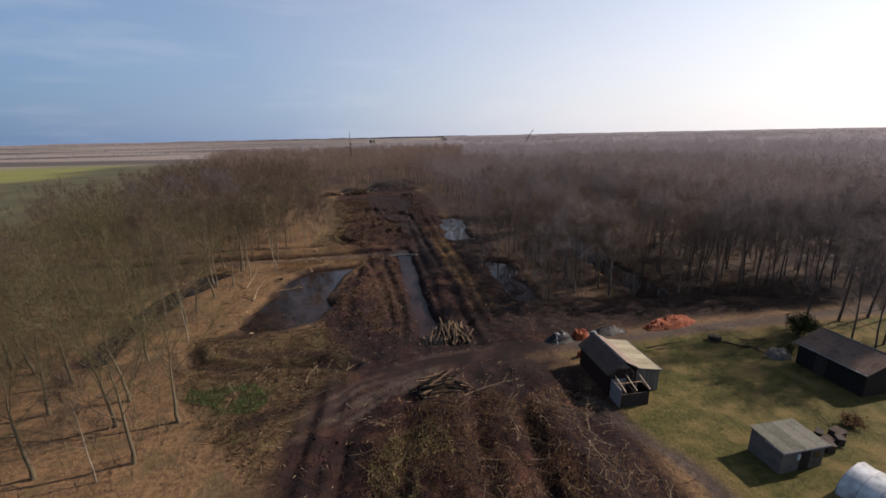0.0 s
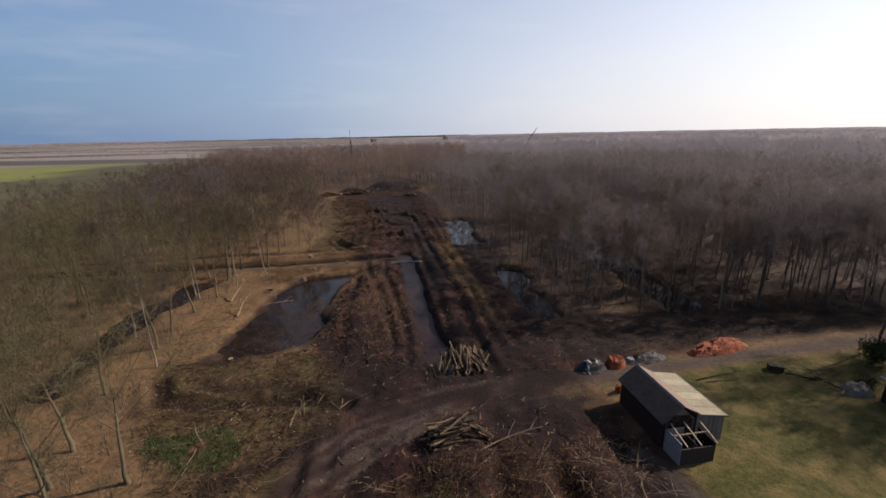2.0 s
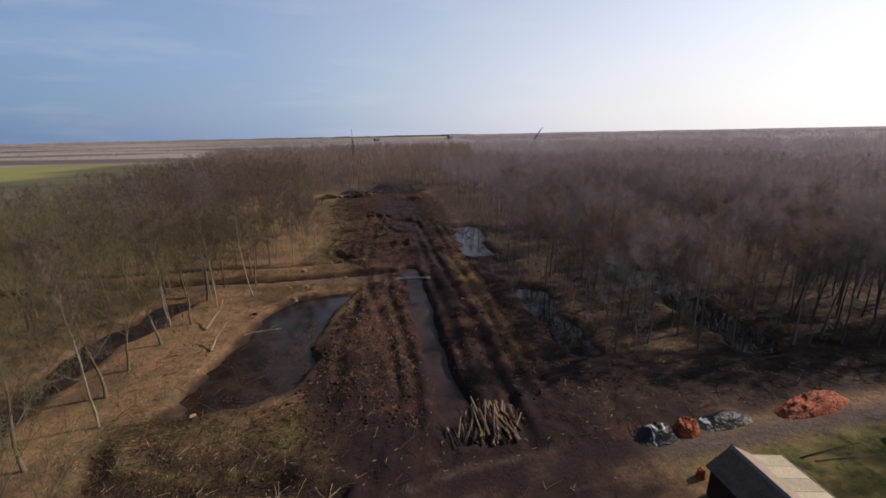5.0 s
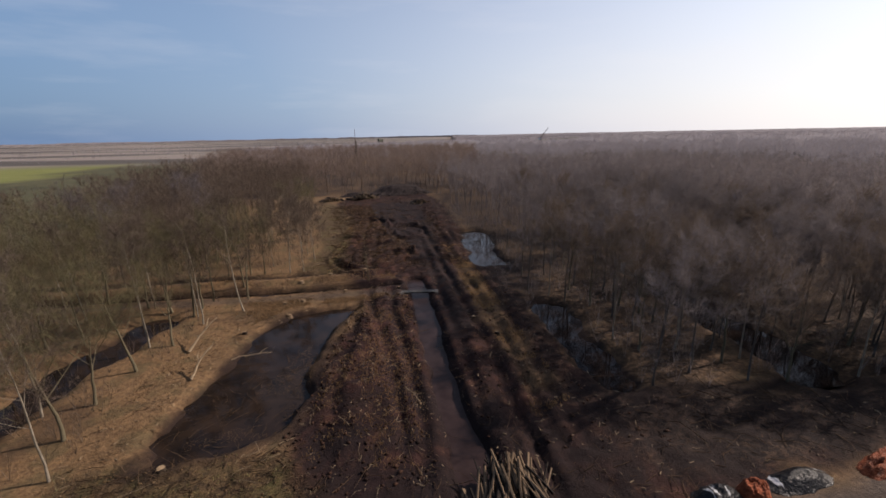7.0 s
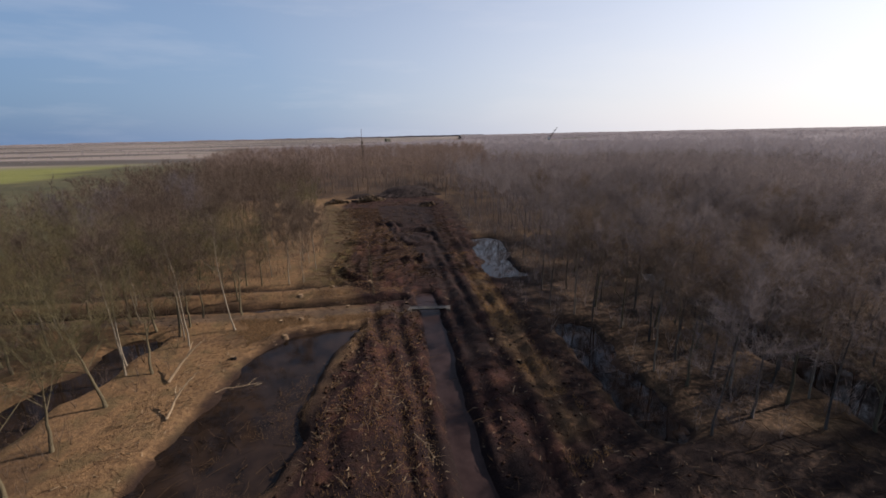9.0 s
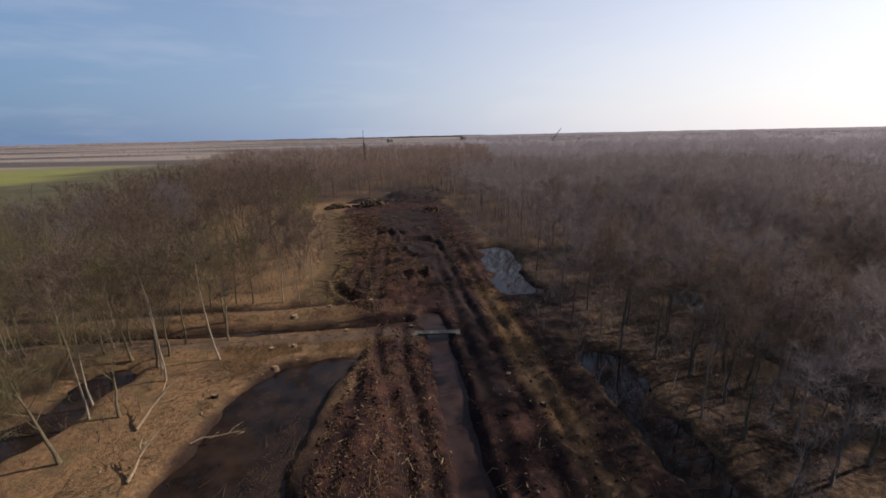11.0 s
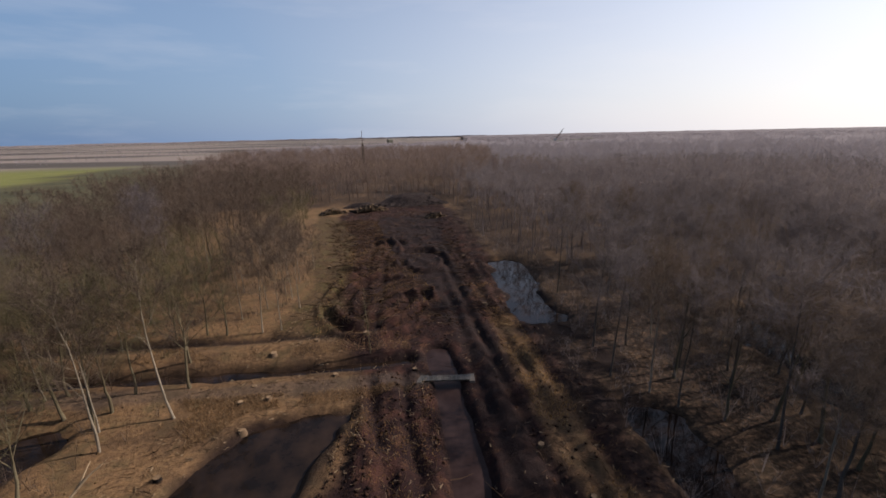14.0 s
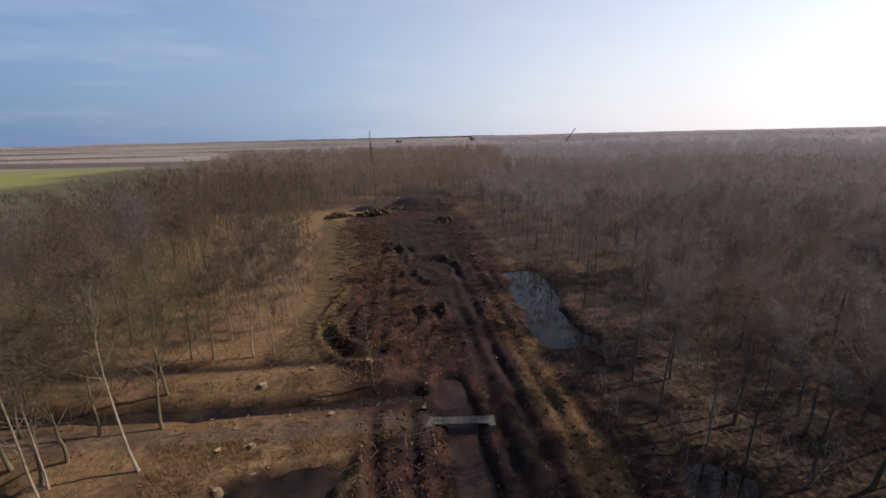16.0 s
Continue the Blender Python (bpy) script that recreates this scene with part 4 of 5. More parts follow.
litter_mesh("brush", spots_in([(-18.5, 47), (-8, 50), (-7.5, 56), (-7, 64), (-10, 62), (-13, 56), (-16, 58), (-18.5, 52)], 120, 69, -0.1, True), M_BRANCH, "drowned sticks and brush at the edge of the pond", (0.3, 2.0), (0.008, 0.03), 0.15, 0.12)


def clods(name, spots, mat, label, size, seed):
    """Lumps of turned earth."""
    rs = np.random.RandomState(seed)
    s = np.array(spots)
    z = ground_height(s[:, 0], s[:, 1])
    n = len(s)
    octa = np.array([(1, 0, 0), (0, 1, 0), (-1, 0, 0), (0, -1, 0), (0, 0, 1), (0, 0, -1)], dtype=float)
    tri = np.array([(0, 1, 4), (1, 2, 4), (2, 3, 4), (3, 0, 4), (1, 0, 5), (2, 1, 5), (3, 2, 5), (0, 3, 5)])
    r = size[0] + (size[1] - size[0]) * rs.uniform(0, 1, n) ** 2.5
    a = rs.uniform(0, 6.283, n)
    v = octa[None] * rs.uniform(0.6, 1.3, (n, 6, 3)) + rs.normal(0, 0.15, (n, 6, 3))
    v = v * r[:, None, None] * np.array([1.2, 1.0, 0.7])
    x = v[..., 0] * np.cos(a)[:, None] - v[..., 1] * np.sin(a)[:, None] + s[:, 0:1]
    y = v[..., 0] * np.sin(a)[:, None] + v[..., 1] * np.cos(a)[:, None] + s[:, 1:2]
    p = np.stack([x, y, v[..., 2] + z[:, None] + 0.2 * r[:, None]], 2).reshape(-1, 3)
    t = (tri[None] + 6 * np.arange(n)[:, None, None]).reshape(-1, 3)
    return tagged(link_tris(name, p, t, mat), label, "earth", kind="stuff")


M_CLOD = twigs("turned_earth", (0.008, 0.0048, 0.0045), (0.062, 0.031, 0.020))
M_TURF = twigs("torn_turf", (0.025, 0.018, 0.010), (0.13, 0.083, 0.042))
clods("earth_clods", spots_in([(-9, 46), (-8, 55), (-6, 64), (-4.5, 77), (2.6, 77), (2.6, 42), (-6, 42)], 1500, 101), M_CLOD, "dark clods of turned earth beside the pond", (0.03, 0.2), 1)
clods("earth_clods", spots_in([(6, 44), (6, 110), (15, 110), (16, 50), (22, 42)], 1300, 102), M_CLOD, "dark clods of earth along the ditch", (0.03, 0.18), 2)
clods("earth_clods", spots_in([(-11, 86), (-11, 110), (-15, 140), (-17, 165), (12, 165), (14, 110), (5, 82)], 1100, 103), M_CLOD, "clods of churned earth across the clearing", (0.06, 0.3), 3)
clods("earth_clods", spots_in([(-9, 12), (-8, 30), (0, 33), (14, 33), (17, 14)], 900, 104), M_CLOD, "clods of earth under the brush", (0.03, 0.15), 4)
clods("torn_turf", spots_in([(-23, 48), (-18, 73), (-4, 76), (-3, 85), (-12, 100), (-18, 128), (-25, 160), (-30, 100), (-27, 60)], 1400, 105), M_TURF, "tufts of torn turf in leaf litter", (0.03, 0.12), 5)
clods("torn_turf", spots_in(BRUSHY, 1000, 106), M_TURF, "tufts of torn turf among cut brush", (0.03, 0.13), 6)

# ---- logs ----
def log_mesh(seed, length, r):
    rs = np.random.RandomState(seed)
    bm = bmesh.new()
    sides, rings = 10, []
    prof = 1 + 0.1 * rs.normal(size=sides)
    for s in np.linspace(-0.5, 0.5, 4):
        off = rs.normal(0, 0.03, 2)
        rings.append([bm.verts.new((s * length, off[0] + r * prof[i] * (1 - 0.15 * s) * math.cos(i * 0.6283), off[1] + r * prof[i] * (1 - 0.15 * s) * math.sin(i * 0.6283))) for i in range(sides)])
    for a, b in zip(rings, rings[1:]):
        for i in range(sides):
            bm.faces.new((a[i], a[(i + 1) % sides], b[(i + 1) % sides], b[i]))
    for ring in (rings[0], rings[-1]):
        f = bm.faces.new(ring)
        f.material_index = 1
    bmesh.ops.recalc_face_normals(bm, faces=bm.faces[:])
    me = bpy.data.meshes.new("log")
    bm.to_mesh(me)
    bm.free()
    me.materials.append(M_LOG)
    me.materials.append(M_CUT)
    return me


LOGS = [log_mesh(300 + i, 3.0, r) for i, r in enumerate((0.055, 0.07, 0.085, 0.10, 0.13))]


def log_pile(x, y, rz, width, layers, label, spread=6, pitch=0, length=1.0, seed=1, slump=0.3, thick=1.0):
    """A stack of logs whose long axis points along the local x."""
    r = random.Random(seed)
    root = empty("log_pile", x, y, float(ground_height(np.array([x]), np.array([y]))[0]) + 1.1 * math.sin(radians(pitch)), rz)
    for k in range(layers):
        w = width * (1 - k / (layers + 0.6))
        n = max(2, int(w / (0.2 * thick)))
        for i in range(n):
            ob = new("log", r.choice(LOGS))
            ob.parent = root
            v = -w / 2 + w * (i + 0.5) / n + r.uniform(-0.05, 0.05)
            ob.matrix_basis = pose(r.uniform(-slump, slump), v, thick * (0.1 + 0.19 * k) + r.uniform(-0.03, 0.07), r.uniform(0, 360), -pitch + r.uniform(-spread, spread) * 0.5, r.uniform(-spread, spread)) @ Matrix.Diagonal((length * r.uniform(0.6, 1.12), thick, thick, 1))
    return tagged(root, label, "log pile", group="log piles")


log_pile(6.7, 41.3, 92, 4.6, 5, "loose stack of cut tree trunks lying at odd angles", 34, 20, 1.0, 1, 0.6, 0.85)
log_pile(4.1, 40.2, 95, 1.2, 2, "few cut trunks at the end of the ditch", 16, 6, 0.8, 2)
log_pile(3.8, 31.5, 9, 2.6, 9, "heaped stack of cut logs on the brush heap", 20, 3, 0.8, 3, 0.6, 0.85)
log_pile(5.9, 31.0, -32, 1.6, 3, "few short logs fallen from the stack", 24, 4, 0.5, 9, 0.4)
log_pile(-19.5, 165.5, 112, 8.5, 5, "long stack of sawn trunks at the end of the clearing", 14, 0, 1.2, 4, 0.6, 1.6)
log_pile(-9.0, 167.0, 112, 10.5, 6, "tall stack of sawn trunks at the end of the clearing", 16, 0, 1.2, 5, 0.8, 1.6)
log_pile(9.5, 154.0, 120, 5.0, 4, "short stack of pale sawn trunks by the wood", 22, 0, 1.2, 6, 0.8, 1.6)


def lone_log(name, x, y, rz, ry, length, r, mat, label, bend=0.15, forks=2, seed=0, cat="branch"):
    """A felled limb with side branches."""
    rs = np.random.RandomState(seed + 70)
    t = Tubes()
    ks = np.linspace(0, 1, 6)
    el = radians(ry)
    p = np.stack([ks * length * math.cos(el), bend * length * np.sin(ks * 3.0) * 0.5, r + ks * length * math.sin(el)], 1)
    p[1:] += rs.normal(0, 0.05 * length ** 0.5 * bend * 3, (5, 3)) * np.array([0.4, 1, 0.5])
    r = r * 0.75
    t.tube(p, r * (1 - 0.7 * ks), 6)
    if forks:
        tb = p[rs.randint(2, 6, 14)]
        t.needles(tb, tb + rs.normal(0, 0.22 * length ** 0.7, (14, 3)) * np.array([1, 1, 0.4]) + np.array([0.2, 0, 0.1]), np.full(14, 0.03))
    for i in range(forks):
        q = rs.uniform(0.35, 0.85)
        b = np.array([np.interp(q, ks, p[:, c]) for c in range(3)])
        d = np.array([0.7, rs.choice([-1, 1]) * rs.uniform(0.35, 0.8), rs.uniform(0.1, 0.5)]) * length * rs.uniform(0.25, 0.45)
        t.tube([b, b + d * 0.5 + rs.normal(0, 0.06, 3), b + d], [r * 0.5, r * 0.35, r * 0.12], 5)
    ob = link_tris(name, *t.arrays(), mat, smooth=True)
    ob.matrix_basis = pose(x, y, float(ground_height(np.array([x]), np.array([y]))[0]), 0, 0, rz)
    return tagged(ob, label, cat)


lone_log("fallen_branch", -21.2, 62.6, 52, 36, 4.2, 0.19, M_PALEWOOD, "torn pale limb lying on leaf litter", 0.15, 3, 1)
lone_log("fallen_branch", -18.6, 57.0, 62, 36, 3.8, 0.16, M_PALEWOOD, "split pale branch beside the pond", 0.2, 3, 2)
lone_log("fallen_branch", -16.4, 60.6, 8, 3, 3.8, 0.07, M_PALEWOOD, "thin pale branch reaching over the pond", 0.2, 2, 3)
lone_log("fallen_branch", 0.6, 52.4, -66, 2, 2.8, 0.05, M_PALEWOOD, "long pale stick on dark mud", 0.1, 1, 4)
lone_log("fallen_branch", -8.6, 55.2, 60, 5, 2.0, 0.06, M_PALEWOOD, "pale branch at the edge of the pond", 0.2, 2, 5)
lone_log("fallen_branch", 12.0, 29.0, -80, 6, 5.0, 0.05, M_PALEWOOD, "long bare pole leaning on the brush heap", 0.05, 1, 6)
lone_log("fallen_branch", 6.0, 29.6, 12, 4, 4.6, 0.06, M_PALEWOOD, "long crooked branch on the brush heap", 0.1, 3, 7)
lone_log("fallen_branch", 8.9, 26.2, -100, 10, 3.0, 0.05, M_PALEWOOD, "bare crooked branch on the brush heap", 0.2, 3, 8)
lone_log("fallen_branch", 9.1, 56.4, 60, 8, 0.9, 0.07, M_PALEWOOD, "short pale chunk of wood on mud", 0.1, 0, 9)
lone_log("fallen_branch", -15.0, 38.2, -20, 6, 3.0, 0.06, M_PALEWOOD, "pale branch among cut brush", 0.2, 3, 10)
lone_log("fallen_branch", -8.0, 35.0, 70, 6, 2.6, 0.05, M_PALEWOOD, "pale branch among cut brush", 0.2, 3, 11)
lone_log("fallen_branch", -4.4, 37.0, 30, 4, 2.4, 0.05, M_PALEWOOD, "pale branch on churned mud", 0.2, 2, 12)

rb = random.Random(21)
for i in range(8):
    bx, by = rb.uniform(-1.5, 11.5), rb.uniform(15, 28.5)
    lone_log("fallen_branch", bx, by, rb.uniform(0, 360), rb.uniform(4, 16), rb.uniform(1.8, 3.8), rb.uniform(0.022, 0.04), M_PALEWOOD, "bare crooked branch on the brush heap", 0.2, 3, 60 + i)


def stump(x, y, r, h, seed):
    rs = np.random.RandomState(seed)
    root = empty("stump", x, y, float(ground_height(np.array([x]), np.array([y]))[0]) - 0.05)
    n = 12
    prof = 1 + 0.12 * rs.normal(size=n)
    v, f = [], []
    for z, k in ((-0.2, 1.6), (0.08, 1.2), (h, 1.0)):
        v += [(r * k * prof[i] * math.cos(i * 6.283 / n), r * k * prof[i] * math.sin(i * 6.283 / n), z) for i in range(n)]
    for q in range(2):
        f += [(q * n + i, q * n + (i + 1) % n, (q + 1) * n + (i + 1) % n, (q + 1) * n + i) for i in range(n)]
    link("stump_bark", v, f, M_LOG, root, smooth=True)
    link("cut_face", [(a * 0.98, b * 0.98, c + 0.004) for a, b, c in v[2 * n:]], [tuple(range(n))], M_CUT, root, "pale freshly sawn face")
    tagged(root, "freshly cut tree stump with a pale sawn face", "stump", group="stumps")


for i, (x, y, r, h) in enumerate(((-14.2, 74.0, 0.2, 0.3), (-11.9, 74.2, 0.22, 0.3), (-13.8, 76.3, 0.24, 0.12), (-6.7, 77.2, 0.22, 0.3), (-4.2, 83.8, 0.3, 0.35), (-13.6, 81.9, 0.3, 0.35), (-9.5, 83.5, 0.25, 0.3), (-15.8, 46.0, 0.25, 0.3), (-13.0, 70.8, 0.22, 0.3), (-17, 66.5, 0.25, 0.35), (0.8, 77.0, 0.2, 0.25), (-3.0, 96, 0.3, 0.3), (11.0, 61.0, 0.2, 0.3), (9.5, 66.0, 0.22, 0.3), (10.8, 92.0, 0.3, 0.3), (-12.5, 112, 0.3, 0.4))):
    stump(x, y, r, h, i)

# ---- footbridge ----
M_GREYWOOD = varied("weathered_planks", (0.045, 0.043, 0.04), (0.10, 0.096, 0.088), 4, 0.8, 0.2, fine=22, per_piece=0.3)
M_DARKWOOD = varied("tarred_boards", (0.0135, 0.0105, 0.009), (0.045, 0.0345, 0.0285), 3, 0.8, 0.2, fine=20, per_piece=0.4)
M_BRICK = varied("dark_red_brick", (0.013, 0.007, 0.006), (0.032, 0.016, 0.0125), 5, 0.9, 0.1, fine=24, per_piece=0.4)
M_WHITE = varied("flaking_white_paint", (0.105, 0.098, 0.102), (0.215, 0.20, 0.205), 2, 0.6, 0.3, fine=12)
M_PALEROOF = varied("pale_fibre_sheets", (0.16, 0.143, 0.10), (0.275, 0.25, 0.178), 1.2, 0.85, 0.15, fine=7, per_piece=0.25)
M_DARKROOF = varied("dark_roof_felt", (0.036, 0.029, 0.025), (0.085, 0.067, 0.056), 1.6, 0.95, 0.05, fine=10)
M_BARNROOF = varied("patchy_roof_felt", (0.06, 0.043, 0.034), (0.17, 0.122, 0.095), 0.9, 0.95, 0.05, fine=8)
M_GREYROOF = varied("mossy_grey_sheets", (0.040, 0.044, 0.032), (0.115, 0.112, 0.094), 1.1, 0.85, 0.2, fine=9, per_piece=0.25)
M_CONCRETE = varied("grey_concrete", (0.065, 0.057, 0.050), (0.155, 0.138, 0.118), 1.5, 0.9, 0.15, fine=10)
M_ORANGE = varied("orange_tarpaulin", (0.06, 0.011, 0.005), (0.29, 0.075, 0.028), 1.8, 0.65, 0.15, fine=4, bump=1.0, dist=0.25)
M_BLACKFOIL = varied("black_plastic_sheet", (0.009, 0.00975, 0.0112), (0.0375, 0.0375, 0.0413), 2, 0.3, 0.5, fine=6, bump=0.6, dist=0.04)
M_WHITEFOIL = varied("dirty_white_sheet", (0.262, 0.27, 0.285), (0.51, 0.517, 0.525), 2, 0.45, 0.4, fine=6, bump=0.5, dist=0.04)
k = Mat("black_and_white_sheeting", 0.36, 0.12)
k.colour(k.mix(k.ramp(k.noise(1.0, 4, 0.6, stretch=(1.9, 0.5, 0.5)), 0.605, 0.635), (0.009, 0.0095, 0.011), (0.33, 0.335, 0.35)))
k.bump(k.noise(3.2, 4), 1.0, 0.15)
M_SHEETING = k.m
M_EARTH = varied("dark_heaped_earth", (0.009, 0.0075, 0.00825), (0.0338, 0.0255, 0.024), 0.8, 0.95, 0.1, fine=4, bump=1.0, dist=0.2)
M_STEEL = varied("galvanised_steel", (0.188, 0.195, 0.203), (0.375, 0.383, 0.39), 2, 0.45, 0.5, 0.8, fine=12, bump=0.1)
M_GLASS_DARK = Mat("dark_window_glass", 0.08, 0.5).colour((0.015, 0.0173, 0.0195)).m


def ground_z(x, y):
    return float(ground_height(np.array([x]), np.array([y]))[0])


bridge = empty("footbridge", 3.6, 75.3, 0.16, -5)
for k in (-0.27, 0.27):
    part("beam", box_bm(-2.35, 2.35, k - 0.05, k + 0.05, -0.14, 0.0), M_DARKWOOD, bridge)
plank_me = None
for i in range(22):
    if plank_me is None:
        ob = part("plank", box_bm(-0.095, 0.095, -0.42, 0.42, 0.0, 0.04, 0.008), M_GREYWOOD, bridge)
        plank_me = ob.data
    else:
        ob = new("plank", plank_me)
        ob.parent = bridge
    ob.matrix_basis = pose(-2.25 + i * 0.2145, rng.uniform(-0.02, 0.02), 0, 0, 0, rng.uniform(-1.5, 1.5))
for k in (-2.42, 2.42):
    part("abutment", box_bm(k - 0.25, k + 0.25, -0.6, 0.6, -0.7, -0.005, 0.03), M_CONCRETE, bridge, "mossy concrete abutment")
tagged(bridge, "narrow footbridge of weathered grey planks over the ditch", "footbridge")

# ---- brick shed with lean-to and open pen ----
shed = empty("shed", 18.25, 28.35, ground_z(20.5, 31), 0)
SL, SW = 5.1, 2.55      # length along y, width of the gabled part along x


def brick_wall(name, w, h, parent, m, gable=0.0, off=0.0):
    """A wall of single bricks on a mortar core, in the local x-z plane."""
    core = prism_bm([(0, 0), (w, 0), (w, h), (w / 2, h + gable), (0, h)] if gable else [(0, 0), (w, 0), (w, h), (0, h)], 'y', 0.0, 0.2)
    ob = part(name, core, M_CONCRETE if name == "south_wall" else M_BRICK, parent)
    ob.matrix_basis = m
    return ob


brick_me = []


def lay_bricks(wall, w, h, gable, count_limit):
    """Bricks in stretcher bond, proud of the mortar core."""
    if not brick_me:
        b = box_bm(-0.105, 0.105, -0.012, 0.05, -0.031, 0.031, 0.005)
        me = bpy.data.meshes.new("brick")
        b.to_mesh(me)
        b.free()
        me.materials.append(M_BRICK)
        brick_me.append(me)
    n, row, z = 0, 0, 0.045
    while z < h + gable - 0.06 and n < count_limit:
        lo = 0 if z < h else (z - h) / gable * w / 2
        hi = w - lo
        x = lo + (0.11 if row % 2 else 0.22)
        while x < hi - 0.1 and n < count_limit:
            ob = new("brick", brick_me[0])
            ob.parent = wall
            ob.location = (x, 0, z)
            n += 1
            x += 0.222
        z += 0.074
        row += 1


wall_w = brick_wall("west_wall", SL, 2.1, shed, pose(0, SL, 0, 0, 0, -90))
wall_s = brick_wall("south_wall", SW - 0.42, 2.1, shed, pose(0.21, 0, 0), 1.0)
wall_n = brick_wall("north_wall", SW - 0.42, 2.1, shed, pose(0.21 + SW - 0.42, SL, 0, 0, 0, 180), 1.0)
east = part("east_wall", box_bm(SW - 0.2, SW, 0, SL, 0, 2.1, 0.01), M_BRICK, shed)


def slab(parent, name, x0, z0, x1, z1, y0, y1, mat, t=0.06, label=""):
    """A roof plane from (x0, z0) to (x1, z1), thickness t upwards."""
    return part(name, prism_bm([(x0, z0), (x1, z1), (x1, z1 + t), (x0, z0 + t)], 'y', y0, y1), mat, parent, label)


slab(shed, "roof_slope", -0.22, 2.0, SW / 2, 3.2, -0.18, SL + 0.18, M_DARKROOF, label="dark felted roof slope")
slab(shed, "roof_slope", SW / 2, 3.2, SW + 0.05, 2.47, -0.18, SL + 0.18, varied("brown_roof_tiles", (0.10, 0.075, 0.06), (0.21, 0.165, 0.135), 2, 0.85, 0.2, fine=11), label="brown tiled roof slope")
part("ridge_cap", prism_bm([(SW / 2 - 0.14, 3.16), (SW / 2, 3.31), (SW / 2 + 0.14, 3.16), (SW / 2, 3.25)], 'y', -0.22, SL + 0.22), M_GREYWOOD, shed, "weathered ridge cap")
for k in range(6):
    sheet = part("roof_sheet", prism_bm([(SW + 0.02, 2.40 + 0.005 * (k % 2)), (SW + 2.28, 2.02 + 0.005 * (k % 2)), (SW + 2.28, 2.06 + 0.005 * (k % 2)), (SW + 0.02, 2.45 + 0.005 * (k % 2))], 'y', -0.14 + k * 0.898, -0.14 + k * 0.898 + 0.88), M_PALEROOF, shed, "pale corrugated sheet")
part("verge_board", prism_bm([(SW + 0.0, 2.36), (SW + 2.3, 1.97), (SW + 2.3, 2.09), (SW + 0.0, 2.48)], 'y', -0.19, -0.15), M_GREYWOOD, shed)
part("eave_board", box_bm(SW + 2.29, SW + 2.33, -0.19, SL + 0.15, 1.95, 2.1), M_WHITE, shed)
M_SHEDBOARD = varied("grey_shed_boards", (0.085, 0.073, 0.064), (0.165, 0.145, 0.125), 3, 0.85, 0.15, fine=18, per_piece=0.3)
for k in range(12):
    part("board", box_bm(SW + 0.01 + k * 0.18, SW + 0.18 + k * 0.18, 0.0, 0.03, 0, 2.36 - 0.031 * k, 0.006), M_SHEDBOARD, shed)
for k in range(24):
    part("board", box_bm(SW + 2.14, SW + 2.17, 0.02 + k * 0.211, 0.22 + k * 0.211, 0, 1.98, 0.006), M_SHEDBOARD, shed)
lay_bricks(wall_s, SW - 0.42, 2.1, 1.0, 290)
tagged(shed, "small dark brick shed with a pale-roofed timber lean-to", "shed")

pen = empty("pen", 18.35, 26.65, ground_z(19.5, 27.5))
part("side_wall", box_bm(0.0, 0.08, 0.0, 1.55, -0.1, 1.7), M_WHITE, pen, "white-painted board wall")
part("side_wall", box_bm(2.5, 2.58, 0.0, 1.55, -0.1, 1.45), M_BRICK, pen)
part("front_wall", box_bm(0.09, 2.49, 0.0, 0.09, -0.1, 1.25), M_DARKWOOD, pen)
part("back_panel", box_bm(0.1, 1.3, 1.38, 1.46, 0.0, 1.75), M_WHITE, pen, "white-painted back panel")
part("divider", box_bm(1.28, 1.34, 0.1, 1.37, 0.0, 1.35), M_DARKWOOD, pen)
part("beam", box_bm(0.0, 2.62, 0.72, 0.8, 1.702, 1.79), M_CUT, pen)
M_RAFTER = varied("bare_pale_timber", (0.19, 0.155, 0.11), (0.33, 0.28, 0.21), 3, 0.8, 0.2, fine=16)
for k in (0.35, 1.35, 2.5):
    part("rafter", prism_bm([(-0.12, 1.50), (1.6, 1.95), (1.6, 2.03), (-0.12, 1.58)], 'x', k, k + 0.07), M_RAFTER, pen)
tagged(pen, "roofless animal pen with white beams against the shed", "pen")

# ---- flat-roofed hut ----
hut = empty("hut", 24.75, 18.55, ground_z(26, 19.5), 2)
part("wall_block", box_bm(0, 3.4, 0, 2.3, -0.1, 1.72, 0.02), M_CONCRETE, hut)
for k in range(4):
    part("roof_sheet", prism_bm([(-0.12, 1.74 + 0.004 * (k % 2)), (2.42, 1.86 + 0.004 * (k % 2)), (2.42, 1.91 + 0.004 * (k % 2)), (-0.12, 1.79 + 0.004 * (k % 2))], 'x', -0.12 + k * 0.915, -0.12 + k * 0.915 + 0.9), M_GREYROOF, hut, "mossy grey roof sheet")
part("fascia", box_bm(-0.16, 3.58, -0.18, -0.14, 1.66, 1.8), M_WHITE, hut, "pale roof edge board")
part("fascia", box_bm(-0.18, -0.14, -0.13, 1.2, 1.66, 1.8), M_WHITE, hut, "pale roof edge board")
part("door", box_bm(1.5, 2.25, -0.04, 0.0, -0.05, 1.6), M_DARKWOOD, hut, "dark boarded door")
part("window", box_bm(2.5, 3.1, -0.03, 0.0, 0.8, 1.35), M_GLASS_DARK, hut)
part("meter_box", box_bm(1.12, 1.35, -0.12, 0.0, 1.0, 1.4), M_WHITEFOIL, hut, "pale box on the wall")
tagged(hut, "low grey hut with a flat mossy sheet roof", "hut")

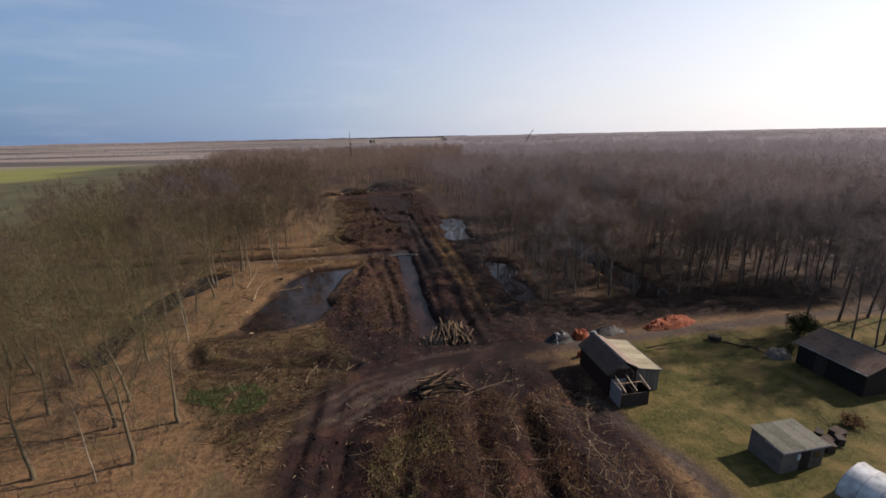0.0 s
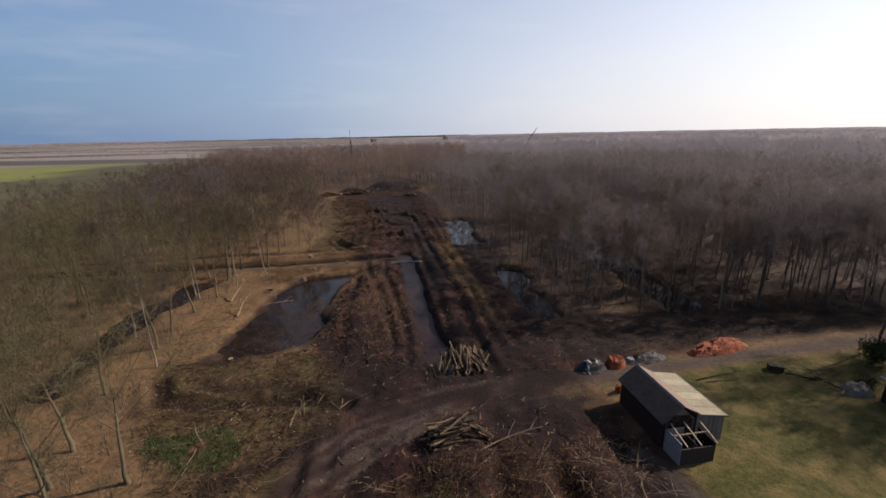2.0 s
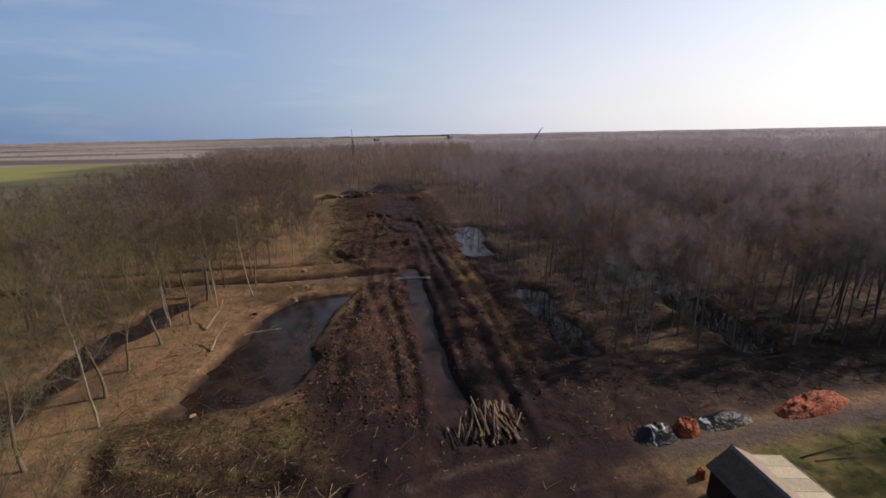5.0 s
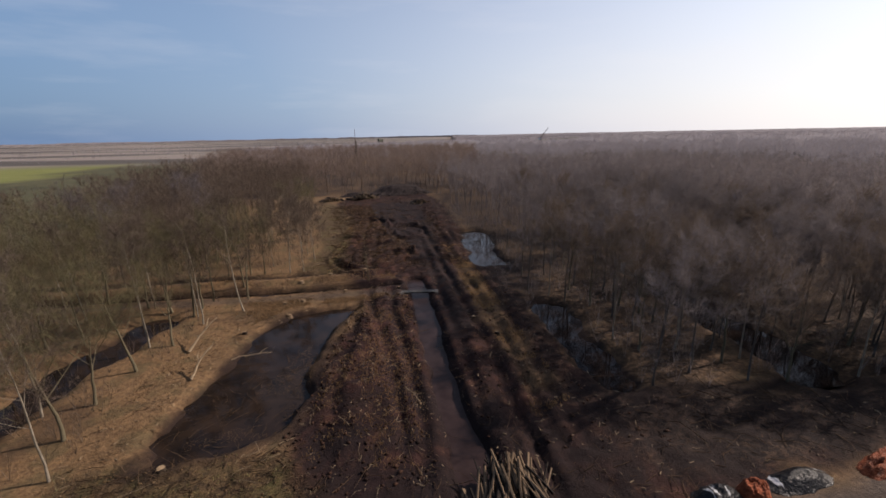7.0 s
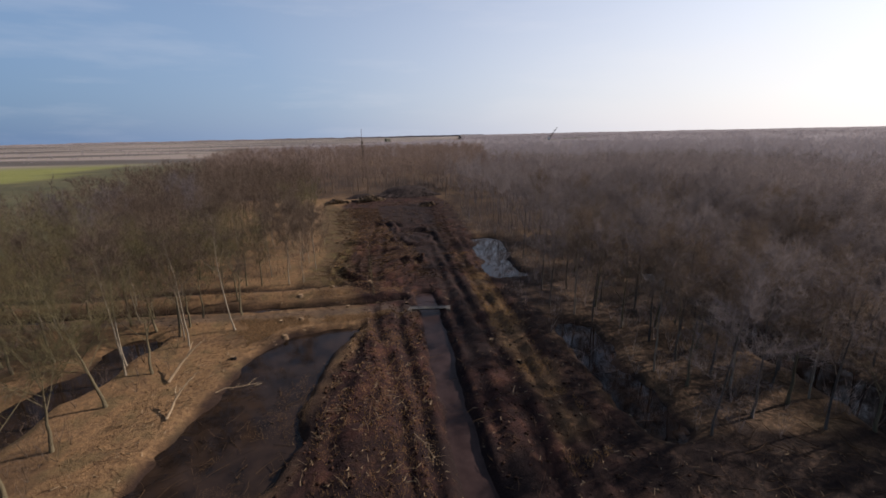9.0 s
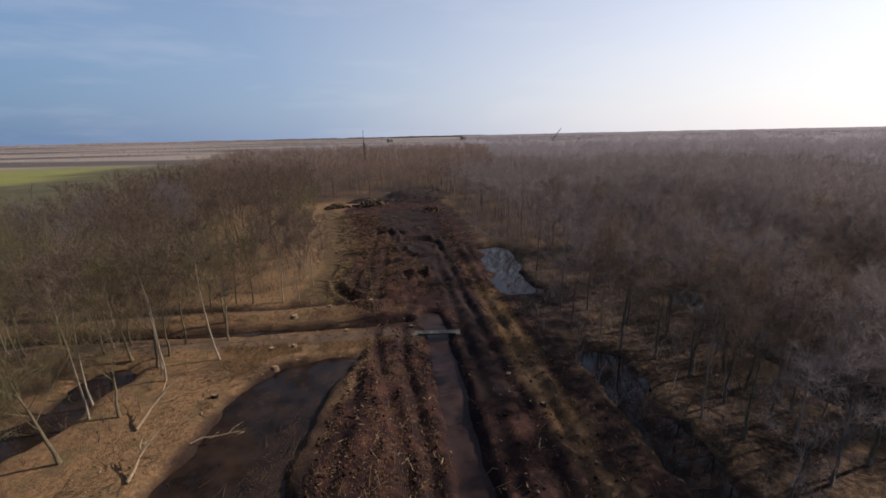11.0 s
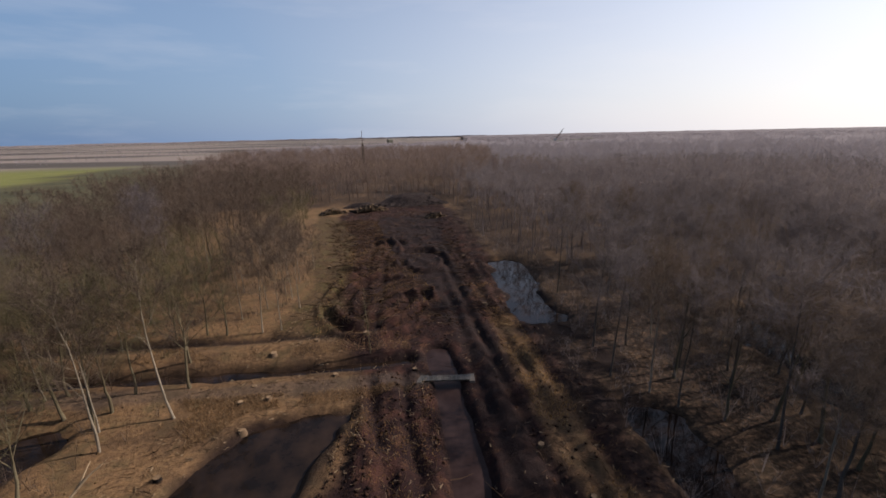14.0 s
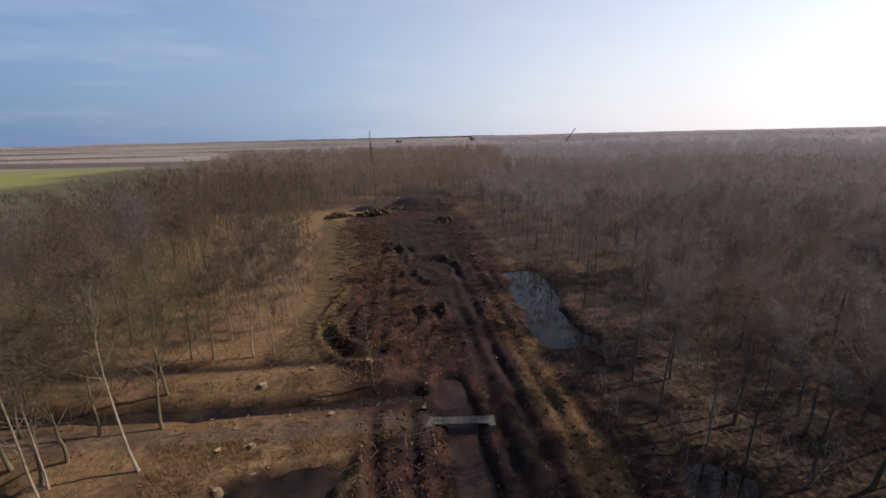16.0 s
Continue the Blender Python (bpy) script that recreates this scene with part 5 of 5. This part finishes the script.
# ---- polytunnel ----
k = Mat("cloudy_plastic_film", 0.22, 0.5)
k.colour(k.mix(k.ramp(k.noise(1.3, 4), 0.35, 0.65), (0.22, 0.235, 0.24), (0.44, 0.46, 0.47)))
k.bump(k.noise(3.0, 3), 0.25, 0.05)
M_FILM = k.m
tunnel = empty("polytunnel", 29.0, 14.5, ground_z(29, 14.6), 12)
bm = bmesh.new()
rows_ = []
for j in range(13):
    y = -2.6 + 5.2 * j / 12
    sag = 0.03 * (j % 2)
    rows_.append([bm.verts.new((1.75 * math.cos(a) * (1 - sag * 0.4), y, max(0.0, 1.62 * math.sin(a) ** 0.9 * (1 - sag)))) for a in np.linspace(0.0, math.pi, 19)])
for a, b in zip(rows_, rows_[1:]):
    for i in range(18):
        bm.faces.new((a[i], a[i + 1], b[i + 1], b[i]))
bmesh.ops.recalc_face_normals(bm, faces=bm.faces[:])
part("film", bm, M_FILM, tunnel, smooth=True)
for y in (-2.62, 2.62):
    bm = bmesh.new()
    bm.faces.new([bm.verts.new((1.74 * math.cos(a), y, max(0.0, 1.61 * math.sin(a) ** 0.9))) for a in np.linspace(0.0, math.pi, 19)])
    bmesh.ops.solidify(bm, geom=bm.faces[:], thickness=0.02)
    part("end_wall", bm, M_FILM, tunnel)
for j in range(0, 13, 2):
    t = Tubes()
    a = np.linspace(0, math.pi, 15)
    t.tube(np.stack([1.765 * np.cos(a), np.full(15, -2.6 + 5.2 * j / 12), 1.635 * np.sin(a) ** 0.9], 1), np.full(15, 0.018), 5)
    link_tris("hoop", *t.arrays(), M_STEEL, tunnel, smooth=True)
tagged(tunnel, "rounded polytunnel of cloudy shiny plastic film", "polytunnel")

# ---- long low barn ----
barn = empty("barn", 38.9, 24.3, ground_z(41, 27), 2)
BW, BL = 5.0, 5.6
for nm, w, m_, gb in (("west_wall", BL, pose(0, BL, 0, 0, 0, -90), 0), ("east_wall", BL, pose(BW, 0, 0, 0, 0, 90), 0), ("south_wall", BW - 0.42, pose(0.21, 0, 0), 0.9), ("north_wall", BW - 0.42, pose(BW - 0.21, BL, 0, 0, 0, 180), 0.9)):
    ob = part(nm, prism_bm([(0, 0), (w, 0), (w, 2.3), (w / 2, 2.3 + gb), (0, 2.3)] if gb else [(0, 0), (w, 0), (w, 2.3), (0, 2.3)], 'y', 0, 0.2), M_DARKWOOD, barn)
    ob.matrix_basis = m_
slab(barn, "roof_slope", -0.3, 2.2, BW / 2, 3.3, -0.25, BL + 0.25, M_BARNROOF, label="dark felt roof slope")
slab(barn, "roof_slope", BW / 2, 3.3, BW + 0.3, 2.2, -0.25, BL + 0.25, M_BARNROOF)
part("ridge_cap", prism_bm([(BW / 2 - 0.14, 3.28), (BW / 2, 3.42), (BW / 2 + 0.14, 3.28), (BW / 2, 3.365)], 'y', -0.28, BL + 0.28), M_GREYWOOD, barn)
part("gutter", box_bm(-0.4, -0.31, -0.25, BL + 0.25, 2.12, 2.22), M_STEEL, barn)
part("window", box_bm(-0.03, -0.002, 1.0, 1.9, 1.1, 1.8), M_GLASS_DARK, barn)
part("door", box_bm(-0.04, -0.002, 3.0, 3.95, 0, 2.0), M_DARKWOOD, barn)
tagged(barn, "low dark timber barn with a dark felt roof", "barn")

# ---- heaps under plastic ----
def heap(name, x, y, lx, ly, h, mat, label, cat, seed, rz=0.0, crumple=1.0):
    """A covered heap with folds."""
    n = 34
    u = np.linspace(-1, 1, n)
    U, V = np.meshgrid(u, u)
    edge_ = np.maximum(np.abs(U), np.abs(V))
    U, V = U * np.sqrt(1 - V * V / 2), V * np.sqrt(1 - U * U / 2)      # rounded footprint
    r = np.hypot(U, V)
    f = fbm(U * lx + seed * 13, V * ly, 0.9, 4, seed)
    ridge = 1 - 2 * np.abs(fbm(U * lx * 1.4 + seed * 7, V * ly * 1.4, 0.8, 3, seed + 3))
    Z = h * smooth(1.02, 0.62 if crumple > 0.7 else 0.3, r + 0.3 * f) * (0.62 + 0.7 * crumple * f + 0.3 * crumple * ridge)
    x_, y_ = U * lx / 2 * (1 + 0.3 * f), V * ly / 2 * (1 + 0.3 * f)
    c, s = math.cos(radians(rz)), math.sin(radians(rz))
    gz = ground_height(x + x_ * c - y_ * s, y + x_ * s + y_ * c)
    rim = smooth(0.93, 1.0, edge_)
    v = np.stack([x_.ravel(), y_.ravel(), (gz + Z - 0.08 * rim + 0.02).ravel()], 1)
    kq = (np.arange(n - 1)[:, None] * n + np.arange(n - 1)[None]).ravel()
    t = np.concatenate([np.stack([kq, kq + 1, kq + n + 1], 1), np.stack([kq, kq + n + 1, kq + n], 1)])
    ob = link_tris(name, v, t, mat, smooth=True)
    ob.matrix_basis = pose(x, y, 0, 0, 0, rz)
    return tagged(ob, label, cat)


heap("plastic_cover", 18.5, 38.5, 3.7, 2.1, 1.0, M_SHEETING, "heap under shiny black plastic with white folds by the track", "plastic cover", 3, 6, 0.6)
heap("tarpaulin", 20.9, 38.6, 2.1, 1.6, 0.75, M_ORANGE, "bright orange tarpaulin crumpled between two covered heaps", "tarpaulin", 5, 10, 1.6)
heap("plastic_cover", 24.3, 39.0, 5.0, 1.7, 0.72, M_SHEETING, "long heap under black plastic with pale folds", "plastic cover", 6, 4, 0.6)
heap("tarpaulin", 32.4, 39.4, 7.4, 2.1, 0.6, M_ORANGE, "long crumpled dull orange tarpaulin beside the track", "tarpaulin", 7, 8, 2.3)
heap("tarpaulin", 18.8, 34.6, 0.6, 0.6, 0.7, M_ORANGE, "small orange sheet by the shed wall", "tarpaulin", 12, 10)
heap("soil_mound", 4.0, 179.0, 26, 14, 4.6, M_EARTH, "large dark mound of heaped earth", "soil mound", 8, 0, 0.35)
heap("soil_mound", -12.0, 176.0, 12, 6, 1.6, M_EARTH, "low bank of dark heaped earth", "soil mound", 10, 0, 0.6)
heap("rubble_heap", 38.3, 31.3, 2.6, 2.0, 0.6, M_CONCRETE, "heap of grey rubble beside the barn", "rubble heap", 14, 0, 1.5)
heap("rubble_heap", 43.2, 22.9, 2.6, 1.6, 0.7, M_WHITEFOIL, "heap of pale junk at the barn gable", "rubble heap", 15, 0, 1.5)

# loose things round the garden
for i, (x, y, rz, l) in enumerate(((35.0, 34.6, -40, 3.4), (36.2, 33.6, -24, 4.0), (37.6, 33.0, 20, 3.2), (26.5, 35.0, 4, 5.0), (27.2, 34.6, -3, 4.4))):
    lone_log("pole", x, y, rz, 1.5, l, 0.07, M_DARKWOOD if i < 3 else M_LOG, "dark wooden pole lying in the grass", 0.02, 0, 40 + i, "pole")
for i, (x, y, rz, l) in enumerate(((36.6, 33.2, 150, 3.6), (38.4, 32.0, 205, 3.2), (40.2, 34.6, 190, 4.4), (37.6, 31.2, 120, 2.6), (42.2, 33.4, 215, 3.8))):
    lone_log("felled_top", x, y, rz, 9, l, 0.09, M_LOG, "dark felled treetop dragged beside the barn", 0.15, 4, 80 + i)
box_ = empty("crate", 34.6, 35.2, ground_z(34.6, 35.2), -30)
part("body", box_bm(-0.55, 0.55, -0.35, 0.35, 0, 0.5, 0.02), M_DARKWOOD, box_)
part("lid", box_bm(-0.58, 0.58, -0.38, 0.38, 0.505, 0.55, 0.01), M_DARKWOOD, box_)
tagged(box_, "dark wooden crate standing in the grass", "crate")
for i, (x, y, rz, w, d, h) in enumerate(((29.3, 20.2, 30, 0.8, 0.5, 0.4), (30.0, 19.7, -20, 0.55, 0.5, 0.6), (30.7, 20.4, 12, 1.0, 0.6, 0.32), (31.5, 20.2, 60, 0.6, 0.45, 0.5), (32.2, 20.9, 8, 0.9, 0.7, 0.42), (31.0, 21.2, 40, 0.7, 0.4, 0.3))):
    c = empty("junk_box", x, y, ground_z(x, y), rz)
    part("body", box_bm(-w / 2, w / 2, -d / 2, d / 2, -0.03, h, 0.03), (M_DARKWOOD, M_BLACKFOIL)[i % 2], c)
    part("lid", box_bm(-w / 2 - 0.03, w / 2 + 0.03, -d / 2 - 0.03, d / 2 + 0.03, h + 0.004, h + 0.045, 0.01), (M_DARKROOF, M_DARKWOOD)[i % 2], c)
    tagged(c, "old dark storage box beside the hut", "box", group="junk by the hut")
for i, (x, y, rz) in enumerate(((29.8, 20.9, 20), (31.2, 19.6, 140), (32.6, 21.5, 70))):
    lone_log("plank", x, y, rz, 6, 1.9, 0.05, M_DARKWOOD, "dark broken plank among junk", 0.03, 0, 90 + i, "plank")

sapling = empty("sapling", -3.6, 80.9, ground_z(-3.6, 80.9))
t = Tubes()
t.tube([(0, 0, -0.2), (-0.1, 0.05, 2.5), (-0.25, 0.0, 5.2), (-0.3, 0.1, 7.4)], [0.06, 0.05, 0.035, 0.012], 6)
link_tris("stem", *t.arrays(), M_BARK_OAK, sapling, smooth=True)
t = Tubes()
rs_ = np.random.RandomState(5)
b_ = np.stack([np.full(40, -0.2), np.full(40, 0.05), rs_.uniform(2.0, 7.2, 40)], 1)
t.needles(b_, b_ + rs_.normal(0, 0.4, (40, 3)) + np.array([0, 0, 0.5]), np.full(40, 0.03))
link_tris("crown", *t.arrays(), M_TWIG_GREEN, sapling)
tagged(sapling, "thin bare sapling on the ditch bank", "tree")

# ---- shrubs and green patches ----
def shrub(x, y, r, h, mat, label, seed, leaves=700, leaf=0.12):
    rs = np.random.RandomState(seed)
    root = empty("shrub", x, y, ground_z(x, y))
    st = Tubes()
    tips = []
    for i in range(16):
        a, e = rs.uniform(0, 6.283), rs.uniform(0.5, 1.4)
        d = np.array([math.cos(a) * math.cos(e) * r * 1.2, math.sin(a) * math.cos(e) * r * 1.2, math.sin(e) * h * 0.9])
        st.tube([(0, 0, -0.1), d * 0.5 + rs.normal(0, 0.05, 3), d], [0.04, 0.025, 0.01], 4)
        tips.append(d)
    link_tris("stems", *st.arrays(), M_BARK_OAK, root)
    lf = Tubes()
    tips = np.array(tips)
    c = tips[rs.randint(0, len(tips), leaves)] * rs.uniform(0.45, 1.0, (leaves, 1)) + rs.normal(0, 0.16 * r, (leaves, 3))
    c[:, 2] = np.maximum(c[:, 2], 0.05)
    lf.needles(c, c + rs.normal(0, leaf, (leaves, 3)), np.full(leaves, leaf * 0.8))
    link_tris("foliage", *lf.arrays(), mat, root)
    tagged(root, label, "shrub")


M_LEAF_DARK = twigs("evergreen_leaves", (0.0165, 0.0225, 0.009), (0.0525, 0.0638, 0.0225))
M_LEAF_BROWN = twigs("dead_leaves", (0.045, 0.0263, 0.015), (0.128, 0.075, 0.0413))
M_NETTLE = twigs("green_shoots", (0.0375, 0.0638, 0.0225), (0.0975, 0.15, 0.06))
shrub(44.2, 34.6, 1.7, 2.6, M_LEAF_DARK, "rounded dark evergreen shrub near the roadside trees", 1, 3600)
shrub(58, 31, 2.6, 3.4, M_LEAF_DARK, "dark evergreen shrub in the garden", 2, 2600, 0.16)
shrub(39.6, 31.5, 0.9, 1.0, M_LEAF_DARK, "low dark shrub by the rubble", 3, 500)
shrub(34.4, 21.6, 0.9, 0.9, M_LEAF_BROWN, "low brown shrub by the barn", 4, 500)


def patch(name, poly, count, mat, label, size, seed, blade=0.09, wet=False):
    """Low tufts of blades or shoots."""
    rs = np.random.RandomState(seed)
    s = np.array(spots_in(poly, count, seed, -0.2, wet))
    s = s[fbm(s[:, 0], s[:, 1], 4.0, 3, seed) > -0.03]
    z = np.maximum(ground_height(s[:, 0], s[:, 1]), WATER - 0.03)
    b = np.stack([s[:, 0], s[:, 1], z - 0.02], 1)
    d = rs.normal(0, 0.35, (len(s), 3))
    d[:, 2] = 1
    t = Tubes()
    t.needles(b, b + d * size * rs.uniform(0.5, 1.3, (len(s), 1)), size * blade * rs.uniform(0.6, 1.4, len(s)))
    return tagged(link_tris(name, *t.arrays(), mat), label, "plants", kind="stuff")


patch("green_shoots", [(-17.5, 35.5), (-12.5, 35.8), (-10.5, 33), (-11.5, 31), (-14.8, 31.3), (-18, 32.6), (-18.5, 36)], 3000, M_NETTLE, "patch of fresh green shoots on cleared ground", 0.35, 71, 0.12)
patch("green_shoots", [(-17.5, 42.6), (-13.0, 42.4), (-11.5, 40.9), (-14, 40.2), (-18, 41)], 1500, M_NETTLE, "patch of fresh green shoots on cleared ground", 0.25, 72)
M_BRAMBLE = twigs("bramble_leaves", (0.060, 0.062, 0.020), (0.31, 0.27, 0.115))
patch("bramble", [(-2.5, 13), (-2.2, 24), (0.5, 27.5), (4, 27.5), (4.5, 13)], 9000, M_BRAMBLE, "yellow-green bramble leaves growing through the brush", 0.17, 73, 0.45)
M_DRYGRASS = twigs("dry_grass", (0.095, 0.058, 0.03), (0.27, 0.175, 0.095))
patch("dry_grass", [(-20, 70), (-16.5, 68.5), (-13, 72.6), (-4, 73.2), (1, 74), (1, 75), (-8, 74.7), (-20, 75.4)], 8000, M_DRYGRASS, "tawny dry grass beside the pond", 0.35, 74)
patch("dry_grass", [(-30, 81.5), (1, 81), (0, 85), (-30, 85.2)], 4500, M_DRYGRASS, "tawny dry grass on the ditch bank", 0.35, 75)
patch("reeds", [(-16.5, 48.5), (-8, 49), (-7.4, 57), (-8, 64), (-6.2, 69), (-8.6, 67), (-10.6, 60), (-12.5, 55.5), (-15, 52)], 5200, M_DRYGRASS, "dead brown reeds standing in the shallow pond", 0.2, 174, 0.08, True)
M_STRAW = twigs("golden_straw", (0.12, 0.073, 0.032), (0.32, 0.20, 0.088))
patch("dry_grass", [(-7, 45), (-7, 56), (-6.5, 64), (-4.5, 73), (2.4, 75), (2.4, 43)], 6500, M_STRAW, "golden dead stalks clumped on the earth beside the pond", 0.24, 81, 0.14)
patch("dry_grass", [(10.3, 47), (10.0, 100), (13.8, 100), (14.4, 49)], 9000, M_STRAW, "golden dead grass on the ridge beside the wheel tracks", 0.26, 82, 0.14)
patch("dry_grass", BRUSH, 5500, M_STRAW, "golden dead stalks growing through the brush heap", 0.3, 83, 0.12)
patch("dry_grass", [(10, 13), (9.5, 29), (14, 31), (17.2, 30), (16.6, 24), (18.4, 18), (19, 13)], 3200, M_STRAW, "golden dead stalks on furrowed earth by the path", 0.26, 84, 0.12)
patch("dry_grass", [(-11, 86), (-11, 106), (-10, 125), (-15, 150), (4, 150), (4, 90)], 5500, M_STRAW, "golden dead stalks on ridges of churned earth", 0.36, 85, 0.14)
patch("dry_grass", MUD, 5000, M_DRYGRASS, "dry stalks standing in churned mud", 0.22, 76)
patch("dry_grass", [(-14, 30), (-22, 36), (-24, 50), (-23, 62), (-19, 70), (-17, 62), (-19, 50), (-18, 44), (-9, 40)], 6000, M_DRYGRASS, "tawny dry grass in leaf litter", 0.22, 77)

patch("bramble", BRUSHY, 1500, M_BRAMBLE, "dull green and straw-coloured weeds among cut brush", 0.16, 78, 0.35)
patch("bramble", [(4, 13), (4.5, 25), (9, 29), (12.5, 26), (12, 13)], 3500, M_LEAF_BROWN, "dead brown leaves caught in the brush", 0.16, 79, 0.45)

# undergrowth in the woods
def thicket(name, count, x0, x1, y0, y1, mat, label, seed, h=(1.2, 3.5)):
    rs = np.random.RandomState(seed)
    x, y = rs.uniform(x0, x1, count * 2), rs.uniform(y0, y1, count * 2)
    ok = (inside_dist(x, y, CLEARING) > 0.5) & (inside_dist(x, y, FIELD_EDGE) > 1)
    z = ground_height(x, y)
    ok &= z > WATER + 0.15
    x, y, z = x[ok][:count], y[ok][:count], z[ok][:count]
    t = Tubes()
    b0 = np.stack([x, y, z - 0.05], 1)
    for k in range(7):
        d = rs.normal(0, 0.28, (len(x), 3))
        d[:, 2] = 1
        hh = rs.uniform(h[0], h[1], (len(x), 1))
        t.needles(b0, b0 + d * hh, rs.uniform(0.015, 0.035, len(x)))
        q = b0 + d * hh * rs.uniform(0.4, 0.8, (len(x), 1))
        for _ in range(3):
            e = rs.normal(0, 0.5, (len(x), 3))
            e[:, 2] = np.abs(e[:, 2]) + 0.3
            t.needles(q, q + e * hh * 0.4, rs.uniform(0.012, 0.022, len(x)))
    return tagged(link_tris(name, *t.arrays(), mat), label, "undergrowth", kind="stuff")


thicket("undergrowth", 900, 15, 80, 41, 140, M_TWIG_ALDER, "leafless undergrowth beneath the alders", 81)
thicket("undergrowth", 1300, -70, -14, 20, 130, M_TWIG_BROWN, "leafless undergrowth beneath the oaks", 82, (0.8, 2.6))

# ---- far landmarks ----
# lattice mast stands in for a dark spire-shaped tree
mast = empty("radio_mast", -16, 249.5, 0)
mast.scale = (0.45, 0.45, 0.75)
t = Tubes()
for i in range(3):
    a = i * 2.094
    t.tube([(1.6 * math.cos(a), 1.6 * math.sin(a), 0), (0.9 * math.cos(a), 0.9 * math.sin(a), 25)], [0.35, 0.3], 4)
link_tris("leg_frame", *t.arrays(), M_DARKROOF, mast)
t = Tubes()
for j in range(9):
    z0 = j * 2.8
    t.tube([(1.5 - 0.05 * j, 0, z0), (-0.7, 1.1, z0 + 2.8)], [0.18, 0.18], 3)
    t.tube([(-0.8, 1.2, z0), (1.4 - 0.05 * j, 0, z0 + 2.8)], [0.18, 0.18], 3)
link_tris("bracing", *t.arrays(), M_DARKROOF, mast)
t = Tubes()
t.tube([(0, 0, 24), (0, 0, 33)], [0.4, 0.2], 5)
link_tris("antenna", *t.arrays(), M_DARKROOF, mast)
tagged(mast, "slim dark lattice mast in place of a spire-shaped tree above far woods", "mast")

crane = empty("crane", 205, 570, 0)
t = Tubes()
t.tube([(0, 0, 0), (0, 0, 14)], [0.9, 0.7], 6)
link_tris("tower", *t.arrays(), M_DARKROOF, crane)
t = Tubes()
t.tube([(0, 0, 13), (5.2, 0, 20), (10.5, 0, 27)], [0.7, 0.55, 0.35], 4)
link_tris("jib", *t.arrays(), M_DARKROOF, crane)
part("cab", box_bm(-1.6, 1.2, -1.2, 1.2, 11.5, 14.5, 0.1), M_STEEL, crane)
tagged(crane, "dark crane with a raised slanting jib above the far woods", "crane")
for i, (x, y, w) in enumerate(((196, 572, 22), (258, 640, 16), (330, 760, 26), (-24, 1500, 18))):
    hs = empty("far_barn", x, y, 6.0, 12 * i)
    part("wall", box_bm(0, w, 0, 9, -9.5, 3.0, 0.05), M_GREYROOF, hs)
    part("roof", prism_bm([(-0.5, 3.0), (4.5, 6.0), (9.5, 3.0)], 'x', -0.6, w + 0.6), M_GREYROOF, hs, "pale metal roof")
    tagged(hs, "long pale-roofed barn far off among the woods", "barn", group="far barns")
